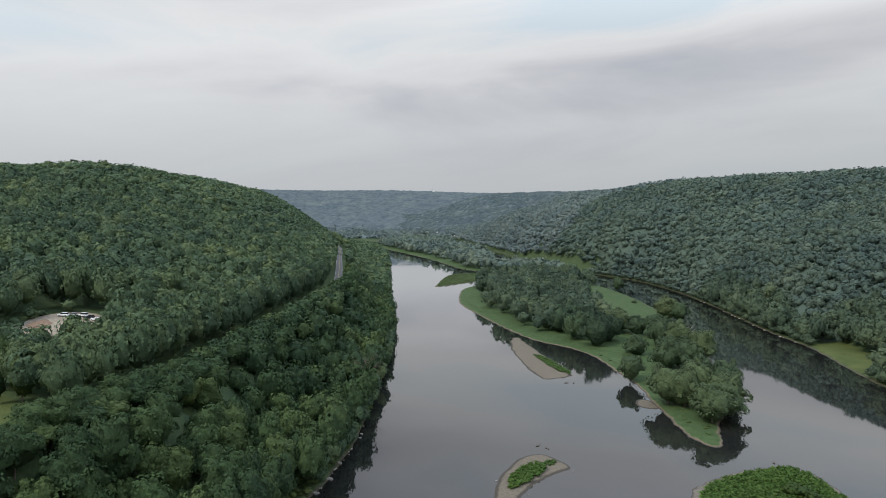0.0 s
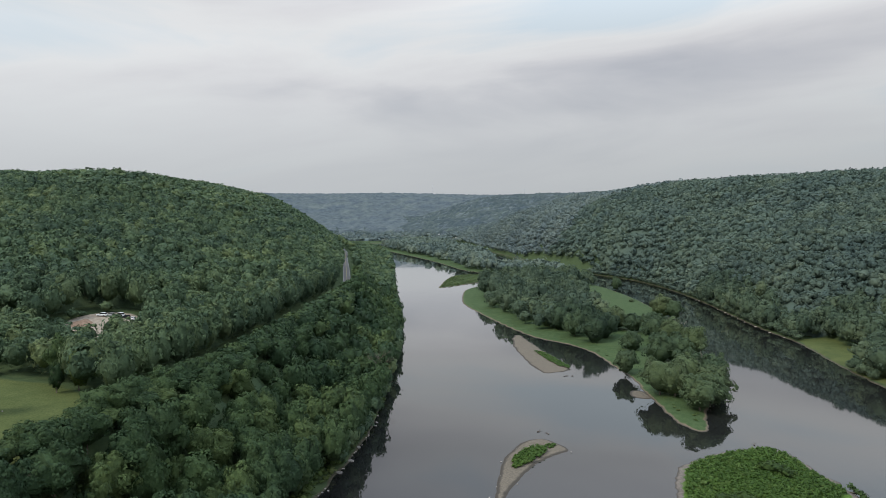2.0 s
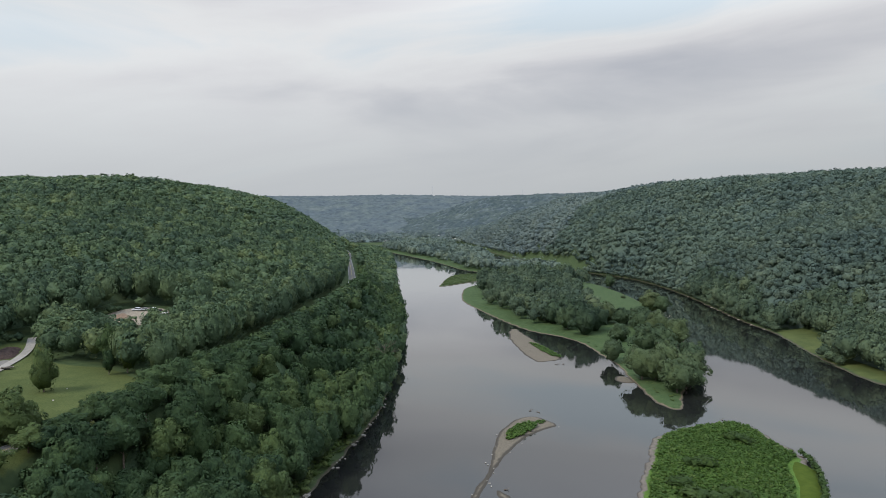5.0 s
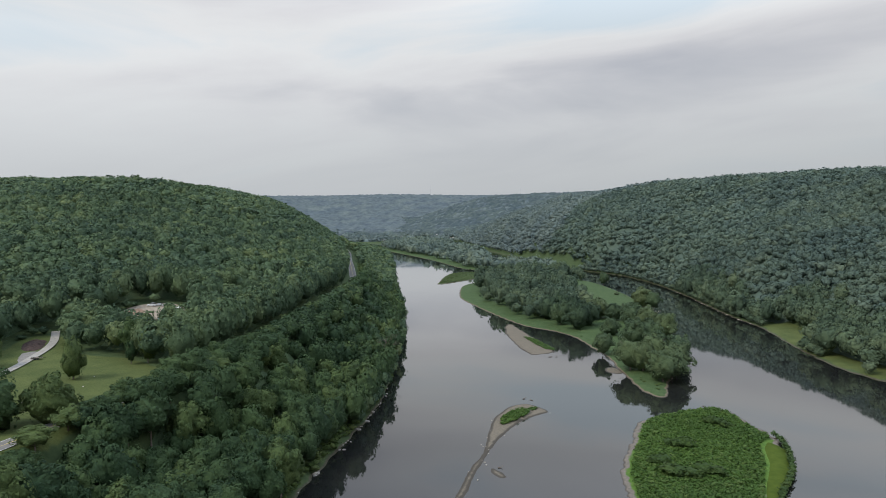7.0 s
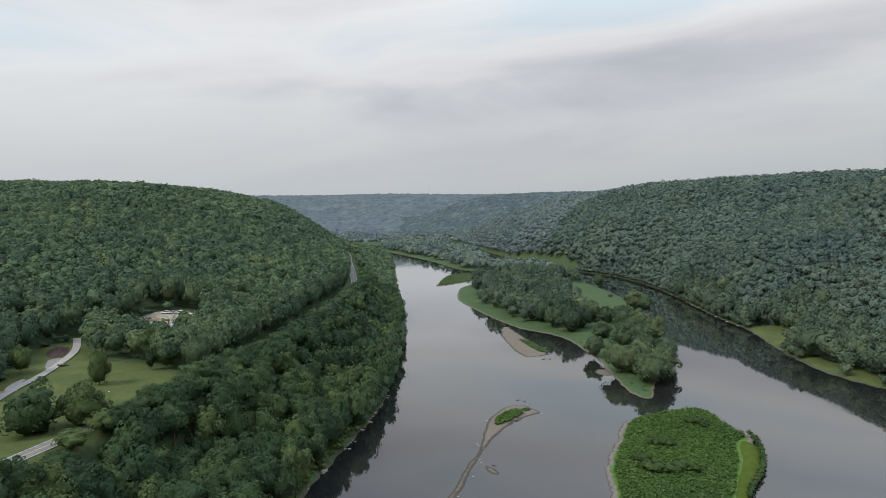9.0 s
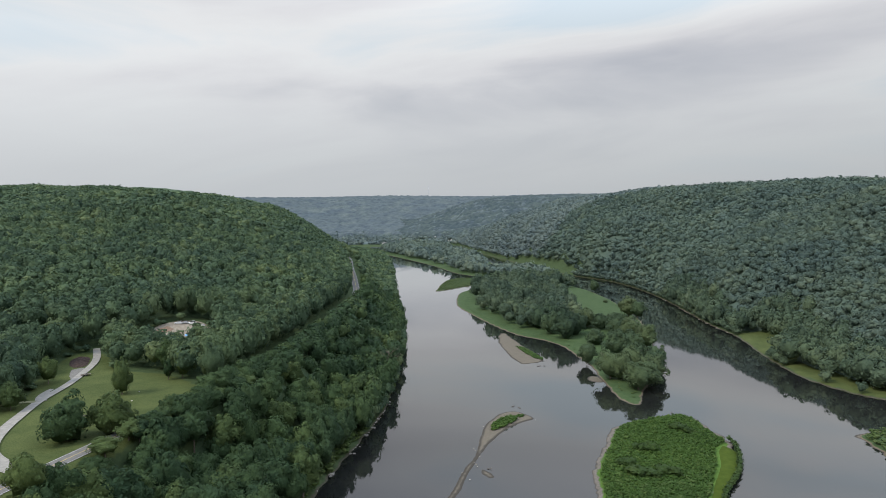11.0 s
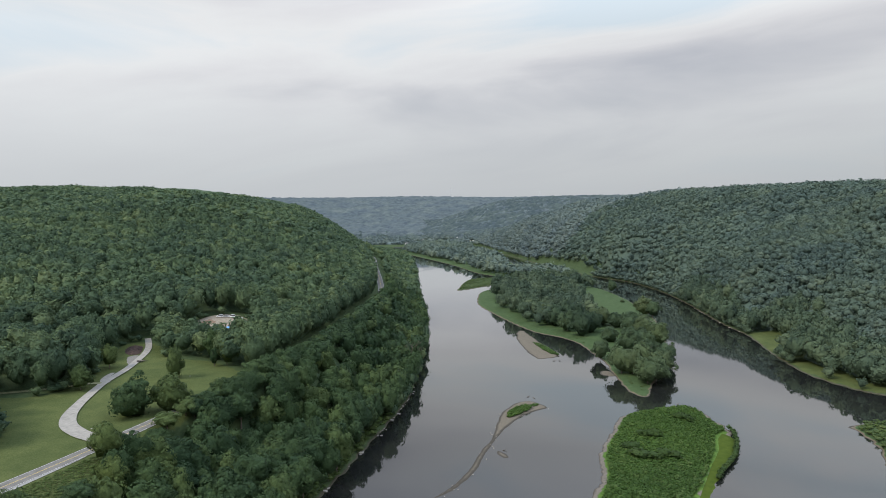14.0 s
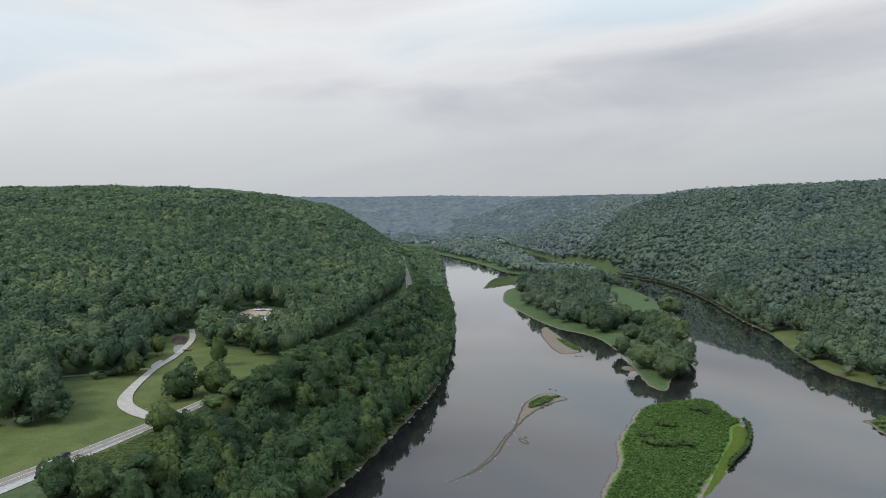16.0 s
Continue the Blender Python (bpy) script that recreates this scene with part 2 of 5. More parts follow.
M_GROUND = mat_ground()
M_WATER = mat_water()
M_ISLAND = mat_bank("island_grass_and_mud", (0.19, 0.15, 0.10), 0.8, (0.038, 0.068, 0.024), (0.070, 0.102, 0.040))
M_WEEDY = mat_bank("weedy_island_ground", (0.19, 0.165, 0.135), 2.2, (0.05, 0.10, 0.018), (0.10, 0.17, 0.03))
M_GRAVEL = mat_bank("river_gravel", (0.175, 0.15, 0.112), 40.0, (0.06, 0.10, 0.02), (0.1, 0.15, 0.03))
M_LEAF = foliage("mixed_oak_leaves", (0.058, 0.100, 0.060), (0.098, 0.152, 0.080), (0.160, 0.208, 0.096))
M_LEAF_RIVER = foliage("riverside_leaves", (0.034, 0.069, 0.033), (0.060, 0.104, 0.043), (0.104, 0.148, 0.054))
# haze over the right valley side is mixed into these bluish leaf tones
M_LEAF_SIDE_HAZE = foliage("haze_tinted_side_leaves", (0.082, 0.124, 0.106), (0.112, 0.159, 0.128), (0.148, 0.193, 0.143), even=0.6)
# paler and bluer than near trees: haze painted into the upstream island's leaves
M_LEAF_NORTH_HAZE = foliage("haze_tinted_island_leaves", (0.116, 0.162, 0.148), (0.150, 0.198, 0.166), (0.186, 0.232, 0.180), even=0.55)
# the next three put distance haze into blue-grey, evened-out leaf colours
M_LEAF_SPUR_HAZE = foliage("haze_tinted_spur_leaves", (0.060, 0.087, 0.094), (0.078, 0.107, 0.111), (0.100, 0.132, 0.127), even=0.7, relief=0.15, grain=0.055)
M_LEAF_HAZE = foliage("haze_tinted_valley_leaves", (0.140, 0.186, 0.188), (0.166, 0.214, 0.206), (0.194, 0.242, 0.220), even=0.7)
M_LEAF_FAR_HAZE = foliage("haze_tinted_plateau_leaves", (0.098, 0.128, 0.148), (0.112, 0.143, 0.161), (0.130, 0.162, 0.176), relief=0.1, even=0.8, grain=0.035)
M_LEAF_BANK = foliage("silver_maple_leaves", (0.066, 0.104, 0.070), (0.094, 0.138, 0.088), (0.136, 0.180, 0.110))
M_LEAF_OWN = foliage("single_tree_leaves", (0.034, 0.069, 0.031), (0.060, 0.104, 0.040), (0.104, 0.148, 0.050), own=True)
M_LEAF_ISLE = foliage("island_maple_leaves", (0.054, 0.090, 0.052), (0.076, 0.118, 0.062), (0.110, 0.148, 0.074), own=True)
M_WEED = foliage("tall_river_weeds", (0.050, 0.102, 0.020), (0.074, 0.140, 0.028), (0.118, 0.178, 0.050), leaf=0.3, even=0.55)
M_WEED_DULL = foliage("bank_grass_tufts", (0.070, 0.112, 0.032), (0.095, 0.142, 0.042), (0.14, 0.175, 0.06), leaf=0.3)
M_SHRUB = foliage("dark_willow_shrub_leaves", (0.040, 0.075, 0.020), (0.052, 0.092, 0.024), (0.07, 0.11, 0.03), leaf=0.25)
M_BARK = mat_rough("grey_brown_bark", (0.07, 0.055, 0.042), (0.17, 0.14, 0.11), 2.0)
M_PALE = mat_rough("bleached_dead_wood", (0.30, 0.27, 0.23), (0.55, 0.51, 0.45), 1.5)
M_ALGAE = mat_rough("floating_pondweed", (0.040, 0.062, 0.010), (0.062, 0.086, 0.014), 0.35, 0.95, 0.4, 0.1, spec=0.05)
M_ASPHALT = mat_rough("worn_asphalt", (0.115, 0.108, 0.098), (0.17, 0.16, 0.146), 0.5, 0.92)
M_SHOULDER = mat_rough("pale_gravel", (0.20, 0.195, 0.18), (0.31, 0.30, 0.275), 0.7, 0.95, 0.5, 0.06)
M_DRIVE = mat_rough("grey_drive_gravel", (0.21, 0.195, 0.168), (0.31, 0.288, 0.25), 0.5, 0.95, 0.15, 0.02)
M_LINE_W = mat_rough("white_road_paint", (0.5, 0.5, 0.48), (0.72, 0.72, 0.7), 2.0, 0.7)
M_LINE_Y = mat_rough("yellow_road_paint", (0.5, 0.36, 0.08), (0.62, 0.46, 0.12), 2.0, 0.7)
M_STONE = mat_rough("pale_sandstone", (0.20, 0.185, 0.16), (0.42, 0.395, 0.35), 0.8, 0.9, 0.6, 0.15, own=True)
M_MULCH = mat_rough("dark_mulch", (0.030, 0.020, 0.016), (0.075, 0.048, 0.038), 0.9, 0.98, 0.8, 0.3)
M_WHITE = mat_rough("white_siding", (0.62, 0.62, 0.6), (0.8, 0.8, 0.78), 0.6, 0.6)
M_ROOF = mat_rough("grey_shingles", (0.16, 0.155, 0.15), (0.28, 0.27, 0.26), 1.0, 0.85)
M_ROOF_RED = mat_rough("rust_red_roof", (0.30, 0.13, 0.09), (0.42, 0.2, 0.14), 1.0, 0.8)
M_STEEL = mat_rough("galvanised_steel", (0.32, 0.33, 0.34), (0.45, 0.46, 0.47), 1.0, 0.5, metal=0.6)
M_GLASS = mat_rough("dark_glass", (0.015, 0.018, 0.02), (0.03, 0.034, 0.036), 1.0, 0.08, 0.0, spec=0.6)
M_PAINT_DARK = mat_rough("dark_car_paint", (0.018, 0.02, 0.024), (0.03, 0.032, 0.038), 0.8, 0.25, 0.0, spec=0.6)
M_PAINT_WHITE = mat_rough("white_car_paint", (0.68, 0.68, 0.68), (0.8, 0.8, 0.8), 0.8, 0.3, 0.0, spec=0.6)
M_PAINT_GREY = mat_rough("silver_car_paint", (0.35, 0.36, 0.37), (0.45, 0.46, 0.47), 0.8, 0.3, 0.0, spec=0.6)
M_TYRE = mat_rough("black_rubber", (0.014, 0.014, 0.014), (0.03, 0.03, 0.03), 3.0, 0.9)
M_TARP = mat_rough("blue_tarpaulin", (0.10, 0.27, 0.5), (0.18, 0.38, 0.62), 0.8, 0.6)
M_WOOD = mat_rough("weathered_boards", (0.16, 0.13, 0.10), (0.32, 0.28, 0.23), 1.5, 0.9)


# ---------------------------------------------------------------- plan of the valley


def smooth(v, lo, hi):
    u = np.clip((np.asarray(v, float) - lo) / (hi - lo), 0, 1)
    return u * u * (3 - 2 * u)


def spline(points, step=3.0, closed=False):
    """A Catmull-Rom curve through the points, resampled evenly."""
    p = np.array(points, float)
    p = np.vstack([p[-1], p, p[:2]]) if closed else np.vstack([2 * p[0] - p[1], p, 2 * p[-1] - p[-2]])
    out = []
    for a, b, c, d in zip(p, p[1:], p[2:], p[3:]):
        k = max(2, int(np.linalg.norm(c - b) / step))
        t = np.linspace(0, 1, k, endpoint=False)[:, None]
        out.append(0.5 * (2 * b + (c - a) * t + (2 * a - 5 * b + 4 * c - d) * t**2 + (3 * b - a - 3 * c + d) * t**3))
    if not closed:
        out.append(p[-2][None])
    return np.vstack(out)


def wobble(x, y, size, seed=0.0):
    """Cheap smooth noise, about -1 to 1, from a few crossed waves."""
    a, b = np.asarray(x) / size + seed, np.asarray(y) / size - seed * 1.7
    return (np.sin(a * 1.7 + 1.3 * np.sin(b * 1.1 + seed)) + np.sin(b * 1.9 - 1.1 * np.sin(a * 0.9)) + np.sin((a + b) * 1.3 + 2.0 * np.sin((a - b) * 0.7))) / 3


def inside(poly, x, y):
    """Signed distance to a closed outline, positive within."""
    x, y = np.asarray(x, float).ravel(), np.asarray(y, float).ravel()
    best, odd = np.full(x.shape, 1e18), np.zeros(x.shape, bool)
    for (ax, ay), (bx, by) in zip(poly, np.roll(poly, -1, 0)):
        ex, ey = bx - ax, by - ay
        t = np.clip(((x - ax) * ex + (y - ay) * ey) / (ex * ex + ey * ey + 1e-9), 0, 1)
        best = np.minimum(best, (x - ax - t * ex) ** 2 + (y - ay - t * ey) ** 2)
        if ay != by:
            odd ^= ((ay > y) != (by > y)) & (x < ex * (y - ay) / ey + ax)
    return np.where(odd, 1, -1) * np.sqrt(best)


LEFT_BANK = spline([(-230, -900), (-150, -220), (-98, 0), (-72, 99), (-56, 176), (-45, 234), (-38, 290), (-36, 400), (-42, 552), (-57, 690), (-77, 912), (-101, 1187), (-140, 1500), (-195, 1720), (-330, 1950), (-700, 2200), (-1500, 2400)], 8)
RIGHT_BANK = spline([(2600, -900), (1500, 150), (700, 215), (420, 245), (320, 268), (279, 291), (264, 335), (266, 380), (272, 425), (285, 495), (286, 560), (293, 640), (303, 760), (303, 870), (288, 975), (250, 1060), (222, 1160), (195, 1300), (150, 1500), (100, 1800), (60, 2100), (0, 2400), (-100, 2700)], 8)
ROAD = spline([(-330, -420), (-262, -220), (-200, -70), (-166, 20), (-149, 70), (-135, 122), (-120, 180), (-106, 245), (-98, 330), (-92, 440), (-93, 555), (-113, 700), (-142, 880), (-170, 1060), (-225, 1300), (-300, 1550), (-420, 1800), (-800, 2080), (-1600, 2280)], 6)
DRIVE = spline([(-146, 92), (-153, 95), (-160, 98.5), (-169, 106), (-175.5, 117), (-180, 131), (-184, 148.5), (-187.5, 168), (-189, 191), (-192.5, 211), (-198.5, 236), (-208, 255)], 2.5)
TRACK = spline([(-186, 165), (-194, 163), (-206, 153), (-224, 143), (-250, 132), (-290, 118)], 3)
FIELD = spline([(-152, 216), (-136, 206), (-122, 192), (-119, 178), (-127, 150), (-136, 118), (-143, 100), (-160, 50), (-190, -20), (-235, -110), (-330, -160), (-300, 20), (-245, 60), (-205, 70), (-184, 76), (-190, 98), (-216, 126), (-222, 134), (-203, 142), (-196, 170), (-208, 200), (-215, 240), (-206, 247), (-194, 240), (-182, 222), (-168, 218)], 3.2, True)
VERGE = spline([(-150, 60), (-146, 76), (-138, 76), (-131, 65), (-121, 55), (-123, 44), (-134, 38), (-148, 36), (-156, 44)], 4, True)
LOT = spline([(-186, 272), (-170, 265), (-156, 270), (-152, 288), (-160, 303), (-178, 303), (-188, 290)], 2.8, True)
ROAD_Z = 37.0


def at_y(curve, y):
    return np.interp(y, curve[:, 1], curve[:, 0])


def ground(x, y):
    """Height of the land over the river."""
    x, y = np.asarray(x, float), np.asarray(y, float)
    xl, xr, xo = at_y(LEFT_BANK, y), at_y(RIGHT_BANK, y), at_y(ROAD, y)
    # left: bank, slope up to the road bench, then the hill
    bank = xl - x + 1.2 * wobble(x, y, 5, 2)
    bench = np.interp(y, [10, 28, 50, 70, 95, 120, 165, 420, 560], [46, 44, 28, 14, 7, 8, 17, 17, 10])
    u = np.clip(bank / np.maximum(xl - xo - bench, 5), 0, 1)
    rise = np.interp(y, [-300, 100, 230, 280, 320, 400, 500, 650, 850, 1000, 1400, 2000], [8, 8, 11, 22, 34, 46, 55, 74, 100, 112, 138, 142])
    past = np.maximum(xo - x - 7, 0)
    hill = rise * (1 - np.exp(-past / np.interp(y, [700, 950], [130, 146]))) + smooth(past, 20, 160) * (6 * wobble(x, y, 95, 1) + 2 * wobble(x, y, 33, 4)) * smooth(y, 280, 480)
    hill += 20 * np.exp(-(((x + 380) / 150) ** 2 + ((y - 770) / 130) ** 2)) * smooth(past, 0, 60)
    hill += 5 * np.exp(-(((x + 168) / 30) ** 2 + ((y - 296) / 34) ** 2)) * smooth(past, 5, 30)
    left = 1.0 * smooth(bank, -1, 2.5) + (ROAD_Z - 1.0) * (0.22 * u + 0.78 * u**4.0) + hill
    # right: a low strip by the water, then a steep wooded side
    shore = x - xr + 1.2 * wobble(x, y, 6, 5)
    toe = np.interp(y, [200, 330, 420, 520, 640, 3000], [30, 60, 48, 24, 6, 6])
    d = np.maximum(shore - toe, 0)
    right = 1.6 * smooth(shore, -1, 5) + 1.5 * smooth(shore, 5, 40) + 155 * np.interp(y, [1330, 1800, 2100, 2400], [1, 0.95, 0.6, 0.3]) * (1 - np.exp(-((d / np.interp(y, [400, 670, 1300], [152, 138, 108])) ** 1.12)))
    right -= 15 * np.exp(-(((d - 160) / 60) ** 2))
    right += smooth(d, 20, 150) * (8 * wobble(x, y, 110, 7) + 2 * wobble(x, y, 37, 3))
    z = np.where(bank > -3, left - 2.0 * smooth(-bank, 0, 3), np.where(shore > -3, right - 2.0 * smooth(-shore, 0, 3), -2.0))
    # beyond the bend the valley floor and the far plateau
    z = np.maximum(z, -2 + 9 * smooth(y, 2000, 2200))
    far = 6 + 186 * smooth(y + 60 * wobble(x, y, 300, 2), 2350, 3750) + 9 * wobble(x, y, 420, 6) * smooth(y, 2800, 3600)
    crest = np.interp(x + 0.1 * (y - 2850) + 22 * wobble(x, y, 160, 9), [-420, -290, -152, -34, 105, 222, 500], [0, 8, 40, 78, 126, 152, 164])
    spur = 6 + crest * smooth(y, 2150, 2850)
    return np.maximum(z, np.maximum(far, spur) * smooth(y, 2000, 2300) - 3 * (1 - smooth(y, 2000, 2200)))


def mesh_object(name, verts, faces, material, attrs=None, parent=None, normals=None):
    """One mesh object from plain arrays; normals, one for each vertex, round off leafy billows."""
    me = bpy.data.meshes.new(name)
    verts = np.asarray(verts, np.float32)
    if isinstance(faces, np.ndarray):
        n, k = faces.shape
        me.vertices.add(len(verts)), me.loops.add(n * k), me.polygons.add(n)
        me.vertices.foreach_set("co", verts.ravel())
        me.loops.foreach_set("vertex_index", faces.astype(np.int32).ravel())
        me.polygons.foreach_set("loop_start", np.arange(0, n * k, k, dtype=np.int32))
    else:
        me.from_pydata(verts.tolist(), [], faces)
    me.polygons.foreach_set("use_smooth", np.ones(len(me.polygons), bool))
    for key, value in (attrs or {}).items():
        me.attributes.new(key, "FLOAT", "POINT").data.foreach_set("value", np.asarray(value, np.float32).ravel())
    if normals is not None:
        me.attributes.new("custom_normal", "FLOAT_VECTOR", "POINT").data.foreach_set("vector", np.asarray(normals, np.float32).ravel())
    me.materials.append(material)
    me.update(calc_edges=True)
    ob = new(name, me)
    if parent is not None:
        ob.parent = parent
    return ob


def grid_faces(ny, nx):
    i = np.arange(ny * nx).reshape(ny, nx)
    return np.stack([i[:-1, :-1], i[:-1, 1:], i[1:, 1:], i[1:, :-1]], -1).reshape(-1, 4)


def steps(*stretches):
    """Coordinates: (from, to, step) one after another."""
    return np.concatenate([np.arange(a, b, s) for a, b, s in stretches])


gx = steps((-2600, -1000, 80), (-1000, -420, 20), (-420, -260, 8), (-260, 320, 5), (320, 480, 10), (480, 1000, 20), (1000, 2700, 85))
gy = steps((-800, -240, 40), (-240, -20, 12), (-20, 620, 5), (620, 1100, 10), (1100, 2000, 20), (2000, 4860, 55))
GX, GY = np.meshgrid(gx, gy)
GZ = ground(GX, GY)
grass = np.maximum(smooth(inside(FIELD, GX, GY), -5, 3), smooth(inside(VERGE, GX, GY), -4, 2))
xo = at_y(ROAD, GY).ravel()
grass = np.maximum(grass, (1 - smooth(np.abs(GX.ravel() - xo), 6, 11)) * (GY.ravel() < 160))
shore_strip = (GX - at_y(RIGHT_BANK, GY)).ravel()
grass = np.maximum(grass, smooth(shore_strip, 0.5, 2.5) * (1 - smooth(shore_strip, 22, 40)) * smooth(GY.ravel(), 215, 240) * (1 - smooth(GY.ravel(), 490, 515)))
grass = np.maximum(grass, smooth(shore_strip, 0.5, 2.5) * (1 - smooth(shore_strip, 14, 24)) * smooth(GY.ravel(), 1080, 1110) * (1 - smooth(GY.ravel(), 1370, 1410)) * 0.36)
grass = np.maximum(grass, (smooth(GY, 2020, 2120) * (1 - smooth(GZ, 8, 16))).ravel() * 0.38)
dirt = smooth(inside(LOT, GX, GY), -4, 2)
land = mesh_object("ground", np.stack([GX, GY, GZ], -1).reshape(-1, 3), grid_faces(*GX.shape), M_GROUND, {"grass": grass, "dirt": dirt})
tagged(land, "wooded valley ground with mown meadow and forest floor", "ground", kind="structure")

wx, wy = np.meshgrid(steps((-1700, 2700, 220)), steps((-800, 2400, 160)))
water = mesh_object("water", np.stack([wx, wy, 0 * wx], -1).reshape(-1, 3), grid_faces(*wx.shape), M_WATER)
tagged(water, "calm grey river water mirroring the overcast sky", "river", kind="structure")

# ---------------------------------------------------------------- islands and bars


def island(name, outline, res, rise, crown, material, label, category, ragged=1.0):
    """Land raised out of the water within an outline: steep at the rim, nearly level inside."""
    poly = spline(outline, 3.0, True)
    lo, hi = poly.min(0) - 5, poly.max(0) + 5
    X, Y = np.meshgrid(np.arange(lo[0], hi[0], res), np.arange(lo[1], hi[1], res))
    d = inside(poly, X, Y).reshape(X.shape) + ragged * (wobble(X, Y, 4.5, 3) + 0.6 * wobble(X, Y, 1.7, 8))
    Z = np.where(d > 0, rise * (1 - np.exp(-np.maximum(d, 0) / 2.2)) + crown * smooth(d, 0, 26) + 0.12 * smooth(d, 0.3, 3) * wobble(X, Y, 2.3, 1), np.maximum(0.35 * d, -1.5))
    keep = (d > -3.5).ravel()
    f = grid_faces(*X.shape)
    f = f[keep[f].all(1)]
    used = np.unique(f)
    where = np.zeros(X.size, int)
    where[used] = np.arange(len(used))
    ob = mesh_object(name, np.stack([X, Y, Z], -1).reshape(-1, 3)[used], where[f], material, {"inland": d.ravel()[used]})
    return tagged(ob, label, category, kind="structure"), poly


LONG = [(121, 280), (115, 292), (115, 320), (115, 345), (117, 378), (113, 418), (108, 458), (94, 488), (74, 512), (55, 565), (38, 627), (26, 675), (19, 722), (22, 800), (30, 849), (52, 890), (78, 935), (110, 985), (165, 985), (214, 900), (229, 775), (227, 667), (222, 601), (209, 527), (190, 450), (170, 395), (150, 340), (134, 304), (128, 287)]
WEEDY = [(48, 106), (56, 126), (64, 146), (68, 170), (76, 193), (85, 213), (95, 236), (109, 247), (125, 255), (141, 259), (149, 250), (150, 232), (152, 212), (146, 195), (137, 176), (124, 157), (116, 142), (96, 110), (82, 78), (64, 56), (46, 66), (43, 88)]
HOOK = [(53, 256), (48, 265), (43, 270), (34, 266), (27, 254), (21.5, 240), (14, 198), (8, 181), (1.5, 157), (-8, 134), (-20, 118), (-7, 131.5), (3.5, 152), (10, 177), (22, 213), (35, 238), (45, 249)]
BAR = [(55, 511), (63, 520), (72, 466), (79, 434), (83, 405), (72, 395), (63, 393), (57, 420), (52, 470)]
SPIT = [(-9, 863), (-6, 905), (-2, 952), (14, 1027), (45, 1048), (67, 1040), (90, 1005), (60, 950), (33, 912), (12, 885)]
NORTH = [(110, 1010), (72, 1062), (54, 1094), (27, 1144), (-16, 1303), (-69, 1457), (-134, 1630), (-178, 1760), (-190, 1900), (-100, 2150), (20, 2000), (60, 1750), (105, 1500), (118, 1380), (122, 1290), (160, 1180), (205, 1060), (190, 1000), (150, 960)]
POINT = [(226, 219), (240, 226), (258, 228), (320, 222), (420, 190), (520, 120), (420, 30), (300, 30), (222, 90), (204, 130), (206, 156), (221, 190)]

isle, isle_poly = island("island", LONG, 2.0, 1.0, 1.6, M_ISLAND, "long grassy river island with an eroded mud bank", "island")
weedy, weedy_poly = island("island", WEEDY, 1.0, 0.7, 0.6, M_WEEDY, "low weedy island with a stony rim", "island")
hook, hook_poly = island("gravel_bar", HOOK, 0.7, 0.6, 0.25, M_GRAVEL, "curved bare gravel bar with a thin tail", "gravel bar", 0.35)
bar, bar_poly = island("gravel_bar", BAR, 1.2, 0.45, 0.2, M_GRAVEL, "flat tan gravel bar beside the long island", "gravel bar")
spit, spit_poly = island("spit", SPIT, 2.0, 0.7, 0.4, M_ISLAND, "low grassy spit with a muddy edge", "spit")
north, north_poly = island("island", NORTH, 5.0, 1.0, 1.5, M_ISLAND, "wooded upstream island with a grassy shore", "island")
point, point_poly = island("headland", POINT, 2.0, 0.9, 1.2, M_ISLAND, "scrubby point of land with a stony edge", "headland")
island("gravel_bar", [(16.5, 181), (19, 178), (22, 172), (20, 170), (17.5, 173), (16, 177)], 0.4, 0.25, 0.0, M_GRAVEL, "small gravel patch awash in the river", "gravel bar", 0.5)
island("gravel_bar", [(109, 352), (115, 350), (116, 336), (110, 335), (105, 341)], 0.6, 0.3, 0.0, M_GRAVEL, "small gravel fan at the island bank", "gravel bar", 0.5)
island("gravel_bar", [(223, 219), (228, 222), (236, 217), (240, 213), (234, 211), (226, 214)], 0.6, 0.3, 0.0, M_GRAVEL, "flat stony shoal off the scrubby point", "gravel bar", 0.6)


# ---------------------------------------------------------------- trees


def ico(level):
    bm = bmesh.new()
    bmesh.ops.create_icosphere(bm, subdivisions=level, radius=1)
    v = np.array([p.co[:] for p in bm.verts])
    f = np.array([[p.index for p in q.verts] for q in bm.faces])
    bm.free()
    return v, f


